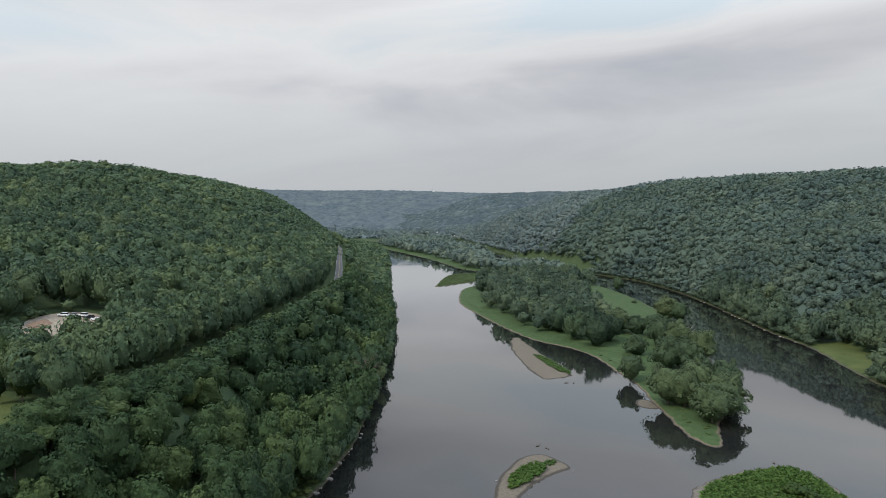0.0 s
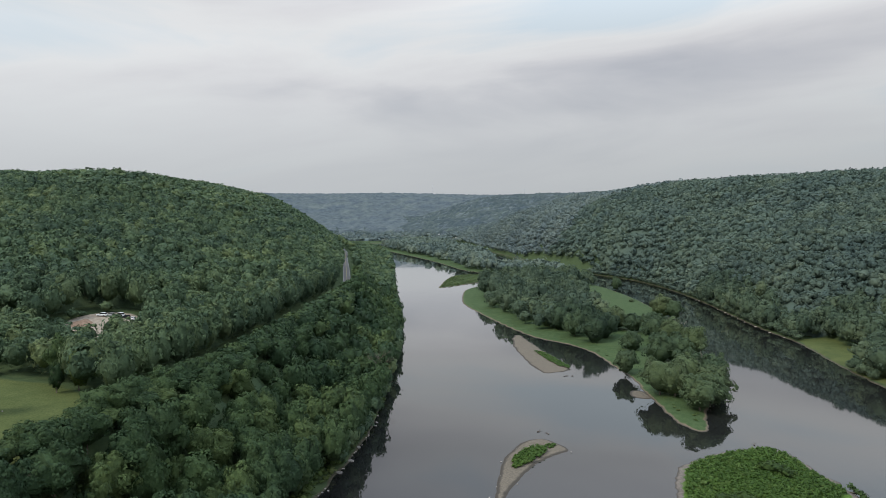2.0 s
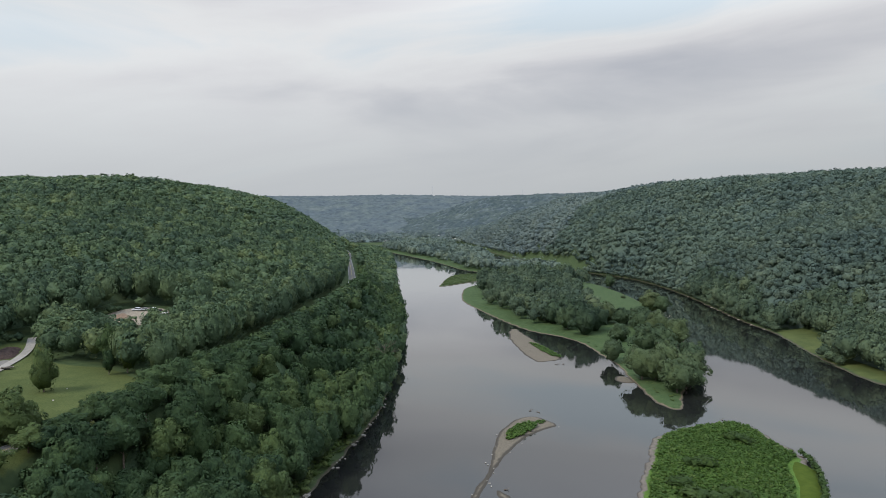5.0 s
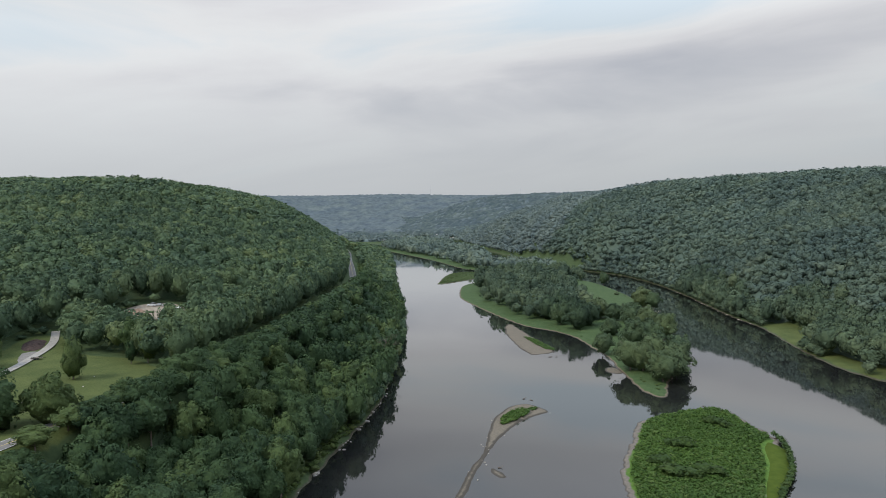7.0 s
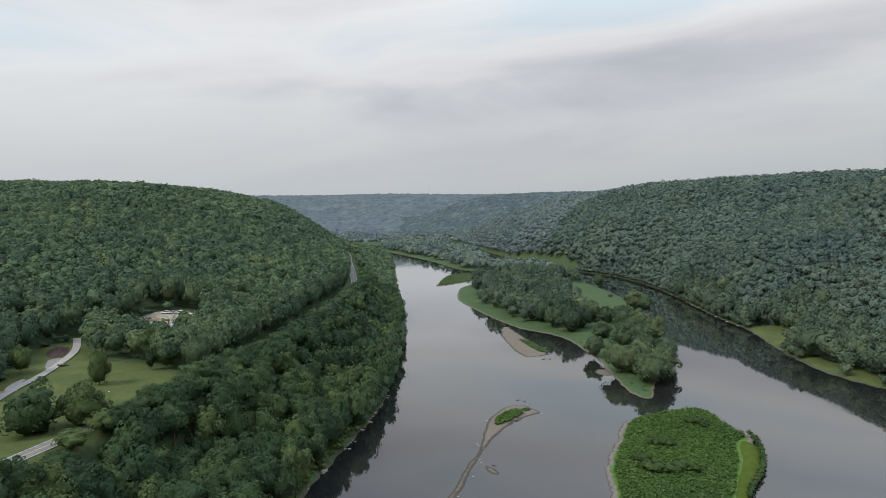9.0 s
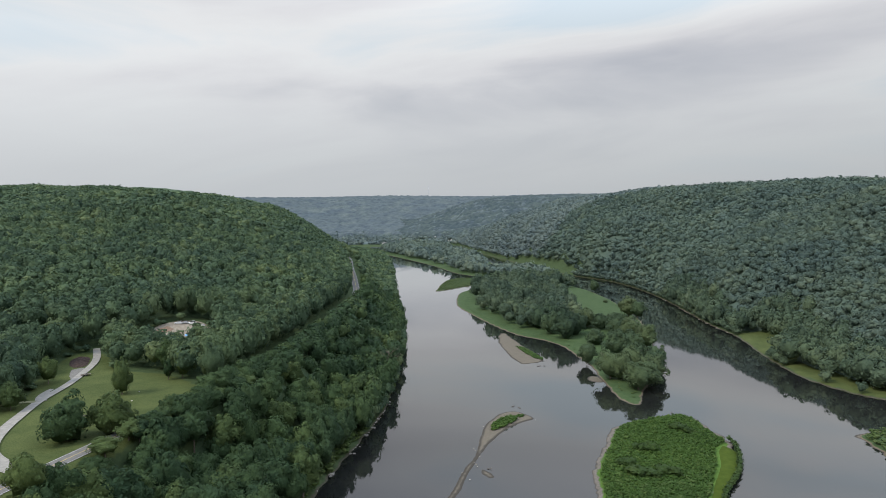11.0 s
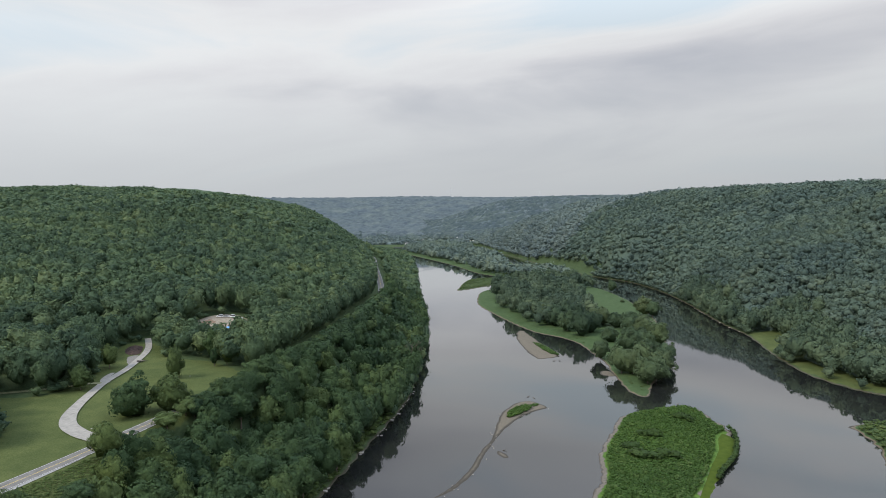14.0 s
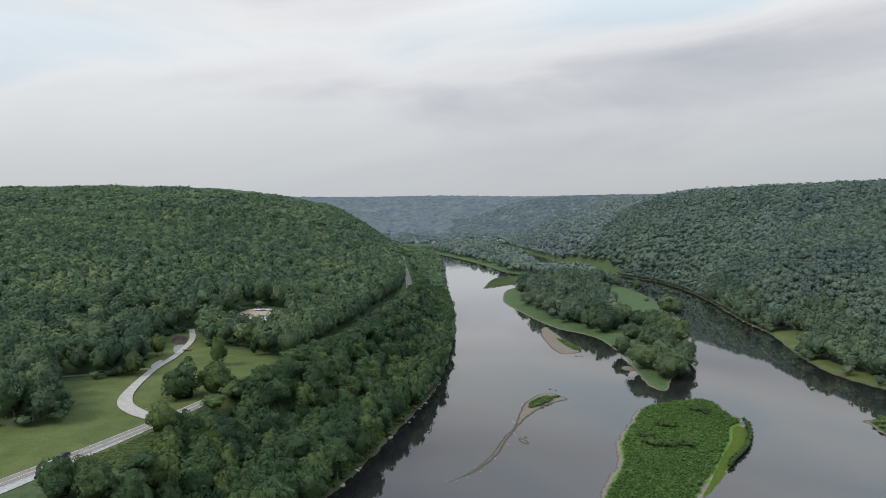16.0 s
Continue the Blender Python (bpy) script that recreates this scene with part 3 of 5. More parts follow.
def crown_shape(seed, leaves, size, level, lumps=11, squat=1.0, shag=0.2, small=0):
    """A domed crown of radius about 1: billows round a core, lesser billows on them, sprays of leaves over all. Vertices, triangles and normals."""
    r = np.random.default_rng(seed)
    k = np.arange(lumps) + 0.5
    up = 1 - 1.35 * k / lumps
    turn = k * 2.39996 + r.uniform(-0.5, 0.5, lumps)
    c = np.stack([np.cos(turn) * np.sqrt(1 - up**2), np.sin(turn) * np.sqrt(1 - up**2), up], -1) + r.normal(0, 0.13, (lumps, 3))
    c *= r.uniform(0.54, 0.74, (lumps, 1))
    rad = r.uniform(0.24, 0.40, lumps) * (14 / lumps) ** 0.33
    if small:
        d = r.normal(size=(small, 3)) + (0, 0, 0.5)
        d /= np.linalg.norm(d, axis=1)[:, None]
        j = r.integers(0, lumps, small)
        c = np.vstack([c, c[j] + d * rad[j][:, None] * 0.86])
        rad = np.append(rad, rad[j] * r.uniform(0.3, 0.5, small))
    c, rad = np.vstack([c, [[0, 0, -0.35], [0.1, 0.15, -0.5]]]), np.append(rad, [0.5, 0.42])
    v, f = ico(level)
    reach = np.full(len(v), 0.58)
    for p, q in zip(c, rad):
        b = v @ p
        disc = b * b - (p @ p - q * q)
        reach = np.maximum(reach, np.where(disc > 0, b + np.sqrt(np.maximum(disc, 0)), 0))
    core = v * (reach * (0.82 if level < 3 else 0.86) * r.uniform(0.9, 1.08, len(v)))[:, None] + r.normal(0, (0.05, 0.05, 0.04, 0.055, 0.035)[level], v.shape)
    d = r.normal(size=(leaves * 7, 3))
    d /= np.linalg.norm(d, axis=1)[:, None]
    d[:, 2] = np.where(r.random(len(d)) < 0.4, np.abs(d[:, 2]), d[:, 2])
    k = r.integers(0, len(c), len(d))
    p = c[k] + d * (rad[k] * r.uniform(0.9, 1.04 + 0.3 * shag, len(d)))[:, None]
    free = np.ones(len(p), bool)
    for q, s in zip(c, rad):
        free &= np.linalg.norm(p - q, axis=1) > s * 0.88
    p, d = p[free][:leaves], d[free][:leaves]
    n = d * 0.9 + p / np.linalg.norm(p, axis=1)[:, None] * 0.25 + r.normal(size=d.shape) * shag * 0.5
    n /= np.linalg.norm(n, axis=1)[:, None]
    a = np.cross(n, r.normal(size=n.shape))
    a /= np.linalg.norm(a, axis=1)[:, None]
    b = np.cross(n, a)
    s = size * r.uniform(0.6, 1.4, (len(p), 1))
    tri = np.stack([p + a * s, p - a * s * 0.6 + b * s * 0.9, p - a * s * 0.6 - b * s * 0.8], 1).reshape(-1, 3)
    verts = np.vstack([core, tri])
    soft = d * 0.85 + p / np.linalg.norm(p, axis=1)[:, None] * 0.25 + r.normal(size=d.shape) * 0.2
    normals = np.vstack([core, np.repeat(soft, 3, 0)])
    normals /= np.linalg.norm(normals, axis=1)[:, None]
    verts[:, 2] *= squat
    faces = np.vstack([f, len(core) + np.arange(len(p) * 3).reshape(-1, 3)])
    return verts, faces, normals


SHAPES = {
    "near": [crown_shape(10 + k, 1350, 0.061, 3, 15, shag=0.42, small=24) for k in range(8)],
    "bank": [crown_shape(50 + k, 400, 0.105, 2, 11, shag=0.42, small=14) for k in range(8)],
    "mid": [crown_shape(40 + k, 115, 0.175, 2, 9, shag=0.42, small=8) for k in range(10)],
    "back": [crown_shape(70 + k, 34, 0.27, 1, 7, shag=0.4) for k in range(10)],
    "tuft": [crown_shape(120 + k, 20, 0.34, 1, 6, shag=0.5) for k in range(6)],
}


def forest(name, x, y, tier, material, label, tall=(16, 22), wide=(4.4, 6.4), seed=1, sink=0.0, base=None, squat=1.2, category="trees", cap=None):
    """A stand of trees as one mesh: each place gets a crown of its own turn, size and tint; cap is the height of the treetops' level."""
    r = np.random.default_rng(seed)
    n = len(x)
    if n == 0:
        return None
    grown = r.beta(1.6, 1.6, n)
    h = tall[0] + (tall[1] - tall[0]) * np.clip(grown + r.normal(0, 0.16, n), 0, 1)
    w = wide[0] + (wide[1] - wide[0]) * grown
    z0 = ground(x, y) if base is None else np.full(n, base)
    if cap is not None:
        h = np.clip(np.minimum(h, cap + r.uniform(-2.5, 2, n) - z0), 8, None)
    tint = np.clip(r.beta(1.5, 2.0, n) + 0.12 * wobble(x, y, 60, 3), 0, 1)
    turn, pick = r.uniform(0, 2 * np.pi, n), r.integers(0, len(SHAPES[tier]), n)
    V, F, T, N, start = [], [], [], [], 0
    for k, (v, f, q) in enumerate(SHAPES[tier]):
        i = np.flatnonzero(pick == k)
        if not len(i):
            continue
        ca, sa = np.cos(turn[i])[:, None], np.sin(turn[i])[:, None]
        half = np.minimum(h[i] * 0.43, w[i] * np.broadcast_to(squat, n)[i])
        px = (v[:, 0] * ca - v[:, 1] * sa) * w[i][:, None] + x[i][:, None]
        py = (v[:, 0] * sa + v[:, 1] * ca) * w[i][:, None] + y[i][:, None]
        pz = v[:, 2] * half[:, None] * 1.08 + (z0[i] + h[i] - half - sink)[:, None]
        V.append(np.stack([px, py, pz], -1).reshape(-1, 3))
        nz = q[:, 2] * (w[i] / (half * 1.08))[:, None]
        N.append(np.stack([q[:, 0] * ca - q[:, 1] * sa, q[:, 0] * sa + q[:, 1] * ca, nz], -1).reshape(-1, 3))
        F.append((f[None] + (start + np.arange(len(i)) * len(v))[:, None, None]).reshape(-1, 3))
        T.append(np.repeat(tint[i], len(v)))
        start += len(i) * len(v)
    N = np.vstack(N)
    N /= np.linalg.norm(N, axis=1)[:, None]
    ob = mesh_object(name, np.vstack(V), np.vstack(F), material, {"tint": np.concatenate(T)}, normals=N)
    return tagged(ob, label, category, kind="stuff")


def scatter(x0, x1, y0, y1, gap, seed):
    """Places on a shaken triangular grid."""
    r = np.random.default_rng(seed)
    X, Y = np.meshgrid(np.arange(x0, x1, gap), np.arange(y0, y1, gap * 0.87))
    X = X + (np.arange(len(Y)) % 2 * gap / 2)[:, None]
    return (X + r.uniform(-0.36, 0.36, X.shape) * gap).ravel(), (Y + r.uniform(-0.36, 0.36, Y.shape) * gap).ravel()


def near_curve(curve, x, y):
    return np.min(np.stack([np.hypot(x - a, y - b) for a, b in curve[::2]]), 0)


def seen_side(x, y, spare=60):
    """The wedge of the valley that the flight looks up, with a margin."""
    return (np.abs(x + 5) < np.where(x < 0, 0.80, 0.735) * (y + 190) + spare)


def left_wood(x, y):
    xl, xo = at_y(LEFT_BANK, y), at_y(ROAD, y)
    ok = (x < xl - 1.5) & (np.abs(x - xo) > np.where(y < 84, 9.0, np.where(y < 130, 6.6, np.where(y < 520, 5.5, np.where(x < xo, 7.0, 9.5)))))
    clear = (inside(FIELD, x, y) > -2) | (inside(VERGE, x, y) > -1) | (inside(LOT, x, y) > np.where(y < 284, -9, -5)) | (near_curve(DRIVE, x, y) < 6.5)
    return ok & ~clear & ((y > 34) | (x < xo) | (x > xo + 56))


def right_wood(x, y):
    d = x - at_y(RIGHT_BANK, y)
    strip = np.interp(y, [250, 330, 365, 380, 398, 408, 440, 490, 500, 560, 640, 1060, 1110, 1370, 1420], [15, 14, 9, 2, 2, 26, 32, 22, 2, 1, 1, 1, 15, 13, 1])
    return d > strip


def away(x, y):
    return np.hypot(x, y + 90)


# --- the wooded left side
x, y = scatter(-430, -30, -60, 700, 9.4, 1)
ok = left_wood(x, y) & seen_side(x, y, 40) & (x < at_y(ROAD, y) - 5)
x, y = x[ok], y[ok]
bx, by = scatter(-150, -30, -60, 700, 9.4, 51)
ok = left_wood(bx, by) & seen_side(bx, by, 40) & (bx > at_y(ROAD, by) + 6)
# a closed row of tall trees along the hill side of the road, a lower one on the river side
wy = np.arange(126, 520, 7.5)
sway = np.random.default_rng(52).uniform(-1.3, 1.3, (4, len(wy)))
rows_x = [at_y(ROAD, wy) + 10 + sway[0], (at_y(ROAD, wy) - 10.5 + sway[2])[wy > 214]]
rows_y = [wy + sway[3], (wy + 2)[wy > 214]]
x, y = np.concatenate([x, bx[ok]] + rows_x), np.concatenate([y, by[ok]] + rows_y)
low = x > at_y(ROAD, y)
d = away(x, y)


def tops(x, y):
    """The level of the treetops below the road, falling towards the river."""
    return 48.0 - 0.22 * np.clip(x - at_y(ROAD, y) - 10, 0, 60)


single = low & (y > 14) & (y < 178) & (d < 300)
edge = np.maximum(np.maximum(inside(FIELD, x, y) + 13, inside(LOT, x, y) + 17), np.where(low & (at_y(LEFT_BANK, y) - x < 9), 1, -1))
edge = np.maximum(edge, np.where(~low & (at_y(ROAD, y) - x < 15) & (y < 600), 1, -1))
skirt = np.where(edge > 0, 1.45, np.where(low, 1.1, 0.95))
wall = ~low & (at_y(ROAD, y) - x < 15) & (y < 560) & (y > 214)
forest("roadside_wood", x[wall], y[wall], "bank", M_LEAF, "tall green trees standing along the road's upper side", (19, 25), (5.0, 7.2), 56, squat=1.4)
rest = ~single & ~wall
near = rest & (d < np.where(low, 345, 330))
forest("riverside_wood", x[near & low], y[near & low], "near", M_LEAF_RIVER, "dense green riverside wood below the road", (14, 24), (5.2, 8.2), 3, squat=skirt[near & low], cap=tops(x, y)[near & low])
lid = np.where((x > -208) & (x < -142) & (y > 222) & (y < 272), ground(x, y) + 15.5, 999)
forest("hillside_wood", x[near & ~low], y[near & ~low], "near", M_LEAF, "dense green oak wood at the hill foot", (14, 24), (4.8, 7.6), 4, squat=skirt[near & ~low], cap=lid[near & ~low])
mid = rest & ~near
middling = mid & ((~low & (d < 470)) | (low & (d < 440)))
forest("hillside_wood", x[middling & ~low], y[middling & ~low], "bank", M_LEAF, "rounded green oaks round the clearing", (14, 23), (4.8, 7.4), 54, squat=skirt[middling & ~low], cap=lid[middling & ~low])
forest("riverside_wood", x[middling & low], y[middling & low], "bank", M_LEAF_RIVER, "dense green riverside wood at the river bend", (14, 23), (4.8, 7.4), 55, squat=skirt[middling & low], cap=tops(x, y)[middling & low])
mid &= ~middling
forest("riverside_wood", x[mid & low], y[mid & low], "mid", M_LEAF_RIVER, "dense green riverside wood along the bank", (14, 22), (4.8, 7.2), 5, squat=skirt[mid & low], cap=tops(x, y)[mid & low])
above = mid & ~low
forest("hillside_wood", x[above], y[above], "mid", M_LEAF, "closed green canopy on the rounded hill", (14, 20), (4.6, 7.2), 6, squat=skirt[above])
by = np.arange(60, 1500, 5.5)
jitter = np.random.default_rng(77).uniform(-1.5, 1.5, (2, len(by)))
bx = at_y(LEFT_BANK, by) - 1.6 + jitter[0]
keep = (by > 235) & (by < 760)
forest("bank_thicket", bx[keep], by[keep] + jitter[1][keep], "mid", M_LEAF, "leafy thicket hanging over the river bank", (6, 13), (3.2, 5.0), 18, base=0.6)
keep = by >= 760
forest("bank_thicket", bx[keep], by[keep], "back", M_LEAF, "leafy thicket on the distant river bank", (7, 14), (4.0, 6.0), 19, base=0.6)
rim = np.vstack([FIELD, LOT])
rim = rim + np.random.default_rng(79).uniform(-2.2, 2.2, rim.shape)
ok = (inside(FIELD, rim[:, 0], rim[:, 1]) < -0.8) & (inside(LOT, rim[:, 0], rim[:, 1]) < -0.8) & (near_curve(DRIVE, rim[:, 0], rim[:, 1]) > 5) & (rim[:, 0] < at_y(ROAD, rim[:, 1]) - 12) & (rim[:, 1] > 60)
forest("wood_edge_scrub", rim[ok, 0], rim[ok, 1], "mid", M_LEAF, "leafy scrub along the edge of the clearings", (3, 7), (2.4, 4.2), 22, squat=1.6, sink=0.6)
SINGLE = np.stack([x[single], y[single]], -1)
x, y = scatter(-760, -430, 150, 700, 10.2, 2)
ok = left_wood(x, y) & seen_side(x, y, 40)
forest("hillside_wood", x[ok], y[ok], "mid", M_LEAF, "closed green canopy on the west flank of the hill", (14, 20), (4.8, 7.4), 7, squat=0.9)
x, y = scatter(-1300, -60, 700, 1750, 11.6, 3)
ok = left_wood(x, y) & seen_side(x, y, 0) & (x > -800 - 0.45 * (y - 500)) & ((y < 1300) | ((x < -780) & (y < 1500)) | (at_y(ROAD, y) - x < 160))
forest("hilltop_wood", x[ok], y[ok], "back", M_LEAF, "closed green canopy over the hill crest", (15, 20), (5.4, 8.4), 8, squat=0.75)

# --- the steep right side
x, y = scatter(255, 700, 255, 760, 9.2, 4)
ok = right_wood(x, y) & seen_side(x, y, 40)
x, y = x[ok], y[ok]
shore = x - at_y(RIGHT_BANK, y) < np.where(y < 520, 60, 26)
forest("riverside_wood", x[shore], y[shore], "bank", M_LEAF_BANK, "pale green silver maples along the far bank", (11, 26), (5.0, 9.6), 9, squat=1.3)
forest("hillside_wood", x[~shore], y[~shore], "mid", M_LEAF_SIDE_HAZE, "haze-tinted green closed canopy on the steep valley side", (15, 20), (4.8, 7.6), 10, squat=0.82)
x, y = scatter(0, 1250, 760, 2400, 11.2, 5)
ok = right_wood(x, y) & seen_side(x, y, 0) & (x - at_y(RIGHT_BANK, y) < np.where(y < 1900, 480, 200))
# beyond this wavering line the leaves carry the painted haze
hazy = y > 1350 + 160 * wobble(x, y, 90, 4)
forest("hillside_wood", x[ok & ~hazy], y[ok & ~hazy], "back", M_LEAF_SIDE_HAZE, "haze-tinted green closed canopy on the distant valley side", (15, 20), (5.6, 8.8), 11, squat=0.8)
forest("hillside_wood", x[ok & hazy], y[ok & hazy], "back", M_LEAF_HAZE, "haze-tinted blue green canopy at the end of the valley side", (15, 20), (5.6, 9.0), 25, squat=0.75)
x, y = scatter(760, 1100, 420, 760, 11.0, 6)
ok = right_wood(x, y) & seen_side(x, y, 0)
forest("hillside_wood", x[ok], y[ok], "back", M_LEAF_SIDE_HAZE, "haze-tinted green canopy high on the valley side", (14, 21), (5.4, 7.8), 12, squat=0.85)

ry = np.concatenate([[296, 322], np.arange(374, 402, 5.0), np.arange(498, 1080, 6.0)])
keep = ry < 780
shift = np.random.default_rng(78).uniform(-1.2, 1.2, len(ry))
forest("bank_thicket", (at_y(RIGHT_BANK, ry) + 1.8 + shift)[keep], ry[keep], "bank", M_LEAF_BANK, "leafy thicket hanging over the far bank", (5, 11), (3.2, 5.2), 20, base=0.6, squat=2.0)
forest("bank_thicket", (at_y(RIGHT_BANK, ry) + 1.8 + shift)[~keep], ry[~keep], "back", M_LEAF_SIDE_HAZE, "leafy thicket along the distant bank", (6, 12), (4.2, 6.2), 21, base=0.6, squat=2.0)

by2 = np.arange(690, 1070, 9.0)
for back_off, low_h, high_h, seed in ((9, 9, 14, 23), (17, 12, 17, 24)):
    forest("bank_thicket", at_y(RIGHT_BANK, by2) + back_off + 2 * wobble(by2, by2, 9, seed), by2, "back", M_LEAF_SIDE_HAZE, "leafy thicket behind the distant bank", (low_h, high_h), (5.6, 7.6), seed, base=1.6, squat=2.0)

# --- the far valley and plateau
# houses of the village: x, y, turn, width, depth, height
VILLAGE = ((-100, 2386, 80, 9, 26, 5), (-76, 2480, 20, 10, 13, 6), (9, 2500, -30, 10, 12, 6), (24, 2245, 15, 10, 14, 6), (41, 2230, -20, 9, 11, 5.5), (-196, 2140, 60, 8, 16, 4.5), (62, 2330, 40, 9, 12, 6), (-20, 2330, 10, 9, 11, 5.5), (-150, 2300, -15, 9, 12, 6), (95, 2280, 70, 9, 12, 5))


def in_village(x, y):
    """Strips kept free of trees, mostly on the camera's side, so the houses show."""
    return np.stack([(np.abs(x - h[0]) < 15) & (y > h[1] - 75) & (y < h[1] + 14) for h in VILLAGE]).any(0)


x, y = scatter(-800, 520, 2030, 2720, 17, 53)
z = ground(x, y)
ok = (z > 4) & (z < 22) & (wobble(x, y, 70, 5) < 0.30) & ~in_village(x, y)
forest("far_wood", x[ok], y[ok], "back", M_LEAF_HAZE, "haze-tinted tree rows on the far valley floor", (9, 20), (6.0, 11.0), 26, squat=1.2, sink=2.0)

# --- the closed lower storey: leaf sheets added under the crowns to lighten the gaps


def understory(name, xs, ys, wood, height, material, label, relief=1.0):
    X, Y = np.meshgrid(xs, ys)
    near = np.stack([wood(X + a, Y + b) for a in (-7, 7) for b in (-7, 7)]).all(0)
    Z = ground(X, Y) + height * (1 + relief * (0.16 * wobble(X, Y, 4.1, 2) + 0.12 * wobble(X, Y, 9.7, 5)))
    ok = near.ravel()
    f = grid_faces(*X.shape)
    f = f[ok[f].all(1)]
    used = np.unique(f)
    where = np.zeros(X.size, int)
    where[used] = np.arange(len(used))
    share = np.bincount(f.ravel(), minlength=X.size)
    Z = np.where(share.reshape(X.shape) < 4, ground(X, Y) - 1, Z)
    tint = np.clip(0.45 + 0.3 * wobble(X, Y, 6.0, 7) + 0.2 * wobble(X, Y, 2.5, 1), 0, 1).ravel()[used]
    ob = mesh_object(name, np.stack([X, Y, Z], -1).reshape(-1, 3)[used], where[f], material, {"tint": tint})
    return tagged(ob, label, "undergrowth", kind="stuff")


def left_deep(x, y):
    return left_wood(x.ravel(), y.ravel()).reshape(x.shape) & seen_side(x, y, 30)


def right_deep(x, y):
    return right_wood(x, y) & seen_side(x, y, 30) & (x < 560 + 0.36 * y)


understory("undergrowth", steps((-420, -40, 5)), steps((-20, 700, 5)), left_deep, 5.5, M_LEAF, "leafy lower storey of the riverside woods")
understory("undergrowth", steps((-1200, -420, 12)), steps((150, 700, 12)), left_deep, 12.0, M_LEAF, "leafy lower storey of the hill woods")
understory("undergrowth", steps((-1200, -60, 12)), steps((676, 1500, 12)), left_deep, 12.5, M_LEAF, "leafy lower storey of the hilltop woods")
understory("undergrowth", steps((262, 760, 7)), steps((260, 760, 7)), right_deep, 10.5, M_LEAF_SIDE_HAZE, "leafy lower storey of the steep valley side")
understory("undergrowth", steps((0, 1200, 14)), steps((732, 1360, 14)), right_deep, 11.0, M_LEAF_SIDE_HAZE, "leafy lower storey of the distant valley side")
understory("undergrowth", steps((0, 1200, 14)), steps((1332, 2400, 14)), right_deep, 11.0, M_LEAF_HAZE, "haze-tinted lower storey at the end of the valley side")
def on_spur(x, y):
    return (x + 0.1 * (y - 2600) > -190 + 30 * wobble(x, y, 120, 3)) & (y < 2950)


understory("far_wood", steps((-1500, 1500, 13)), steps((2100, 4000, 16)), lambda x, y: (ground(x, y) > 13) & (np.abs(x) < 420 + 0.3 * y), 14.5, M_LEAF_FAR_HAZE, "haze-tinted blue green canopy of the far plateau woods", 2.4)
understory("far_wood", steps((-340, 1100, 9)), steps((2100, 2960, 11)), lambda x, y: (ground(x, y) > 13) & on_spur(x, y), 16.5, M_LEAF_SPUR_HAZE, "haze-tinted green canopy of the wooded spur beyond the bend", 2.4)

understory("undergrowth", steps((-900, 560, 13)), steps((2040, 2760, 15)), lambda x, y: (ground(x, y) > 4) & (ground(x, y) < 26) & (wobble(x, y, 70, 5) < 0.3) & ~in_village(x, y), 7.0, M_LEAF_HAZE, "haze-tinted hedges and copses on the far valley floor")

# --- the long island
MEADOW = spline([(172, 905), (196, 860), (214, 724), (211, 640), (206, 585), (178, 606), (158, 669), (158, 790)], 6, True)
x, y = scatter(15, 240, 540, 990, 15.5, 8)
d = inside(isle_poly, x, y)
shore_gap = np.interp(y, [560, 640, 720, 800, 860, 990], [13, 16, 26, 24, 10, 4])
west_x = np.interp(y, [540, 565, 627, 675, 722, 800, 849, 890, 935, 990], [64, 55, 38, 26, 19, 22, 30, 52, 78, 112])
east_x = np.interp(y, [540, 600, 640, 760, 860, 885, 990], [146, 150, 158, 172, 184, 230, 230])
ok = (d > 3) & (x - west_x > shore_gap) & (x < east_x)
forest("island_wood", x[ok], y[ok], "bank", M_LEAF_BANK, "rounded green maples on the island's upstream end", (11, 27), (5.5, 10.5), 15, base=1.4, squat=1.35)
x, y = scatter(-190, 215, 980, 2100, 12, 9)
d = inside(north_poly, x, y)
edge = np.where(x > 100, 4, 15) + 8 * wobble(x, y, 60, 2)
ok = (d > edge) & ((wobble(x, y, 34, 8) < 0.35) | (x > 60)) & ~((x > 92) & (y > 1130))
forest("island_wood", x[ok], y[ok], "back", M_LEAF_NORTH_HAZE, "haze-tinted green trees on the upstream island", (10, 25), (5.0, 11.0), 16, base=1.6)
x, y = scatter(200, 460, 30, 228, 9, 10)
ok = (inside(point_poly, x, y) > 26) & seen_side(x, y, 30)
forest("riverside_wood", x[ok], y[ok], "near", M_LEAF_BANK, "green scrub trees on the stony point", (7, 13), (4, 6), 17, base=1.6)


# --- single trees: trunk with limbs, and a crown


def tube(verts, faces, a, b, ra, rb, sides=6):
    a, b = Vector(a), Vector(b)
    side = (b - a).orthogonal().normalized()
    other = (b - a).normalized().cross(side)
    k = len(verts)
    for p, r in ((a, ra), (b, rb)):
        for s in range(sides):
            t = 2 * math.pi * s / sides
            verts.append(tuple(p + (side * math.cos(t) + other * math.sin(t)) * r))
    for s in range(sides):
        faces.append((k + s, k + (s + 1) % sides, k + sides + (s + 1) % sides, k + sides + s))
    faces.append(tuple(k + sides + s for s in range(sides)))


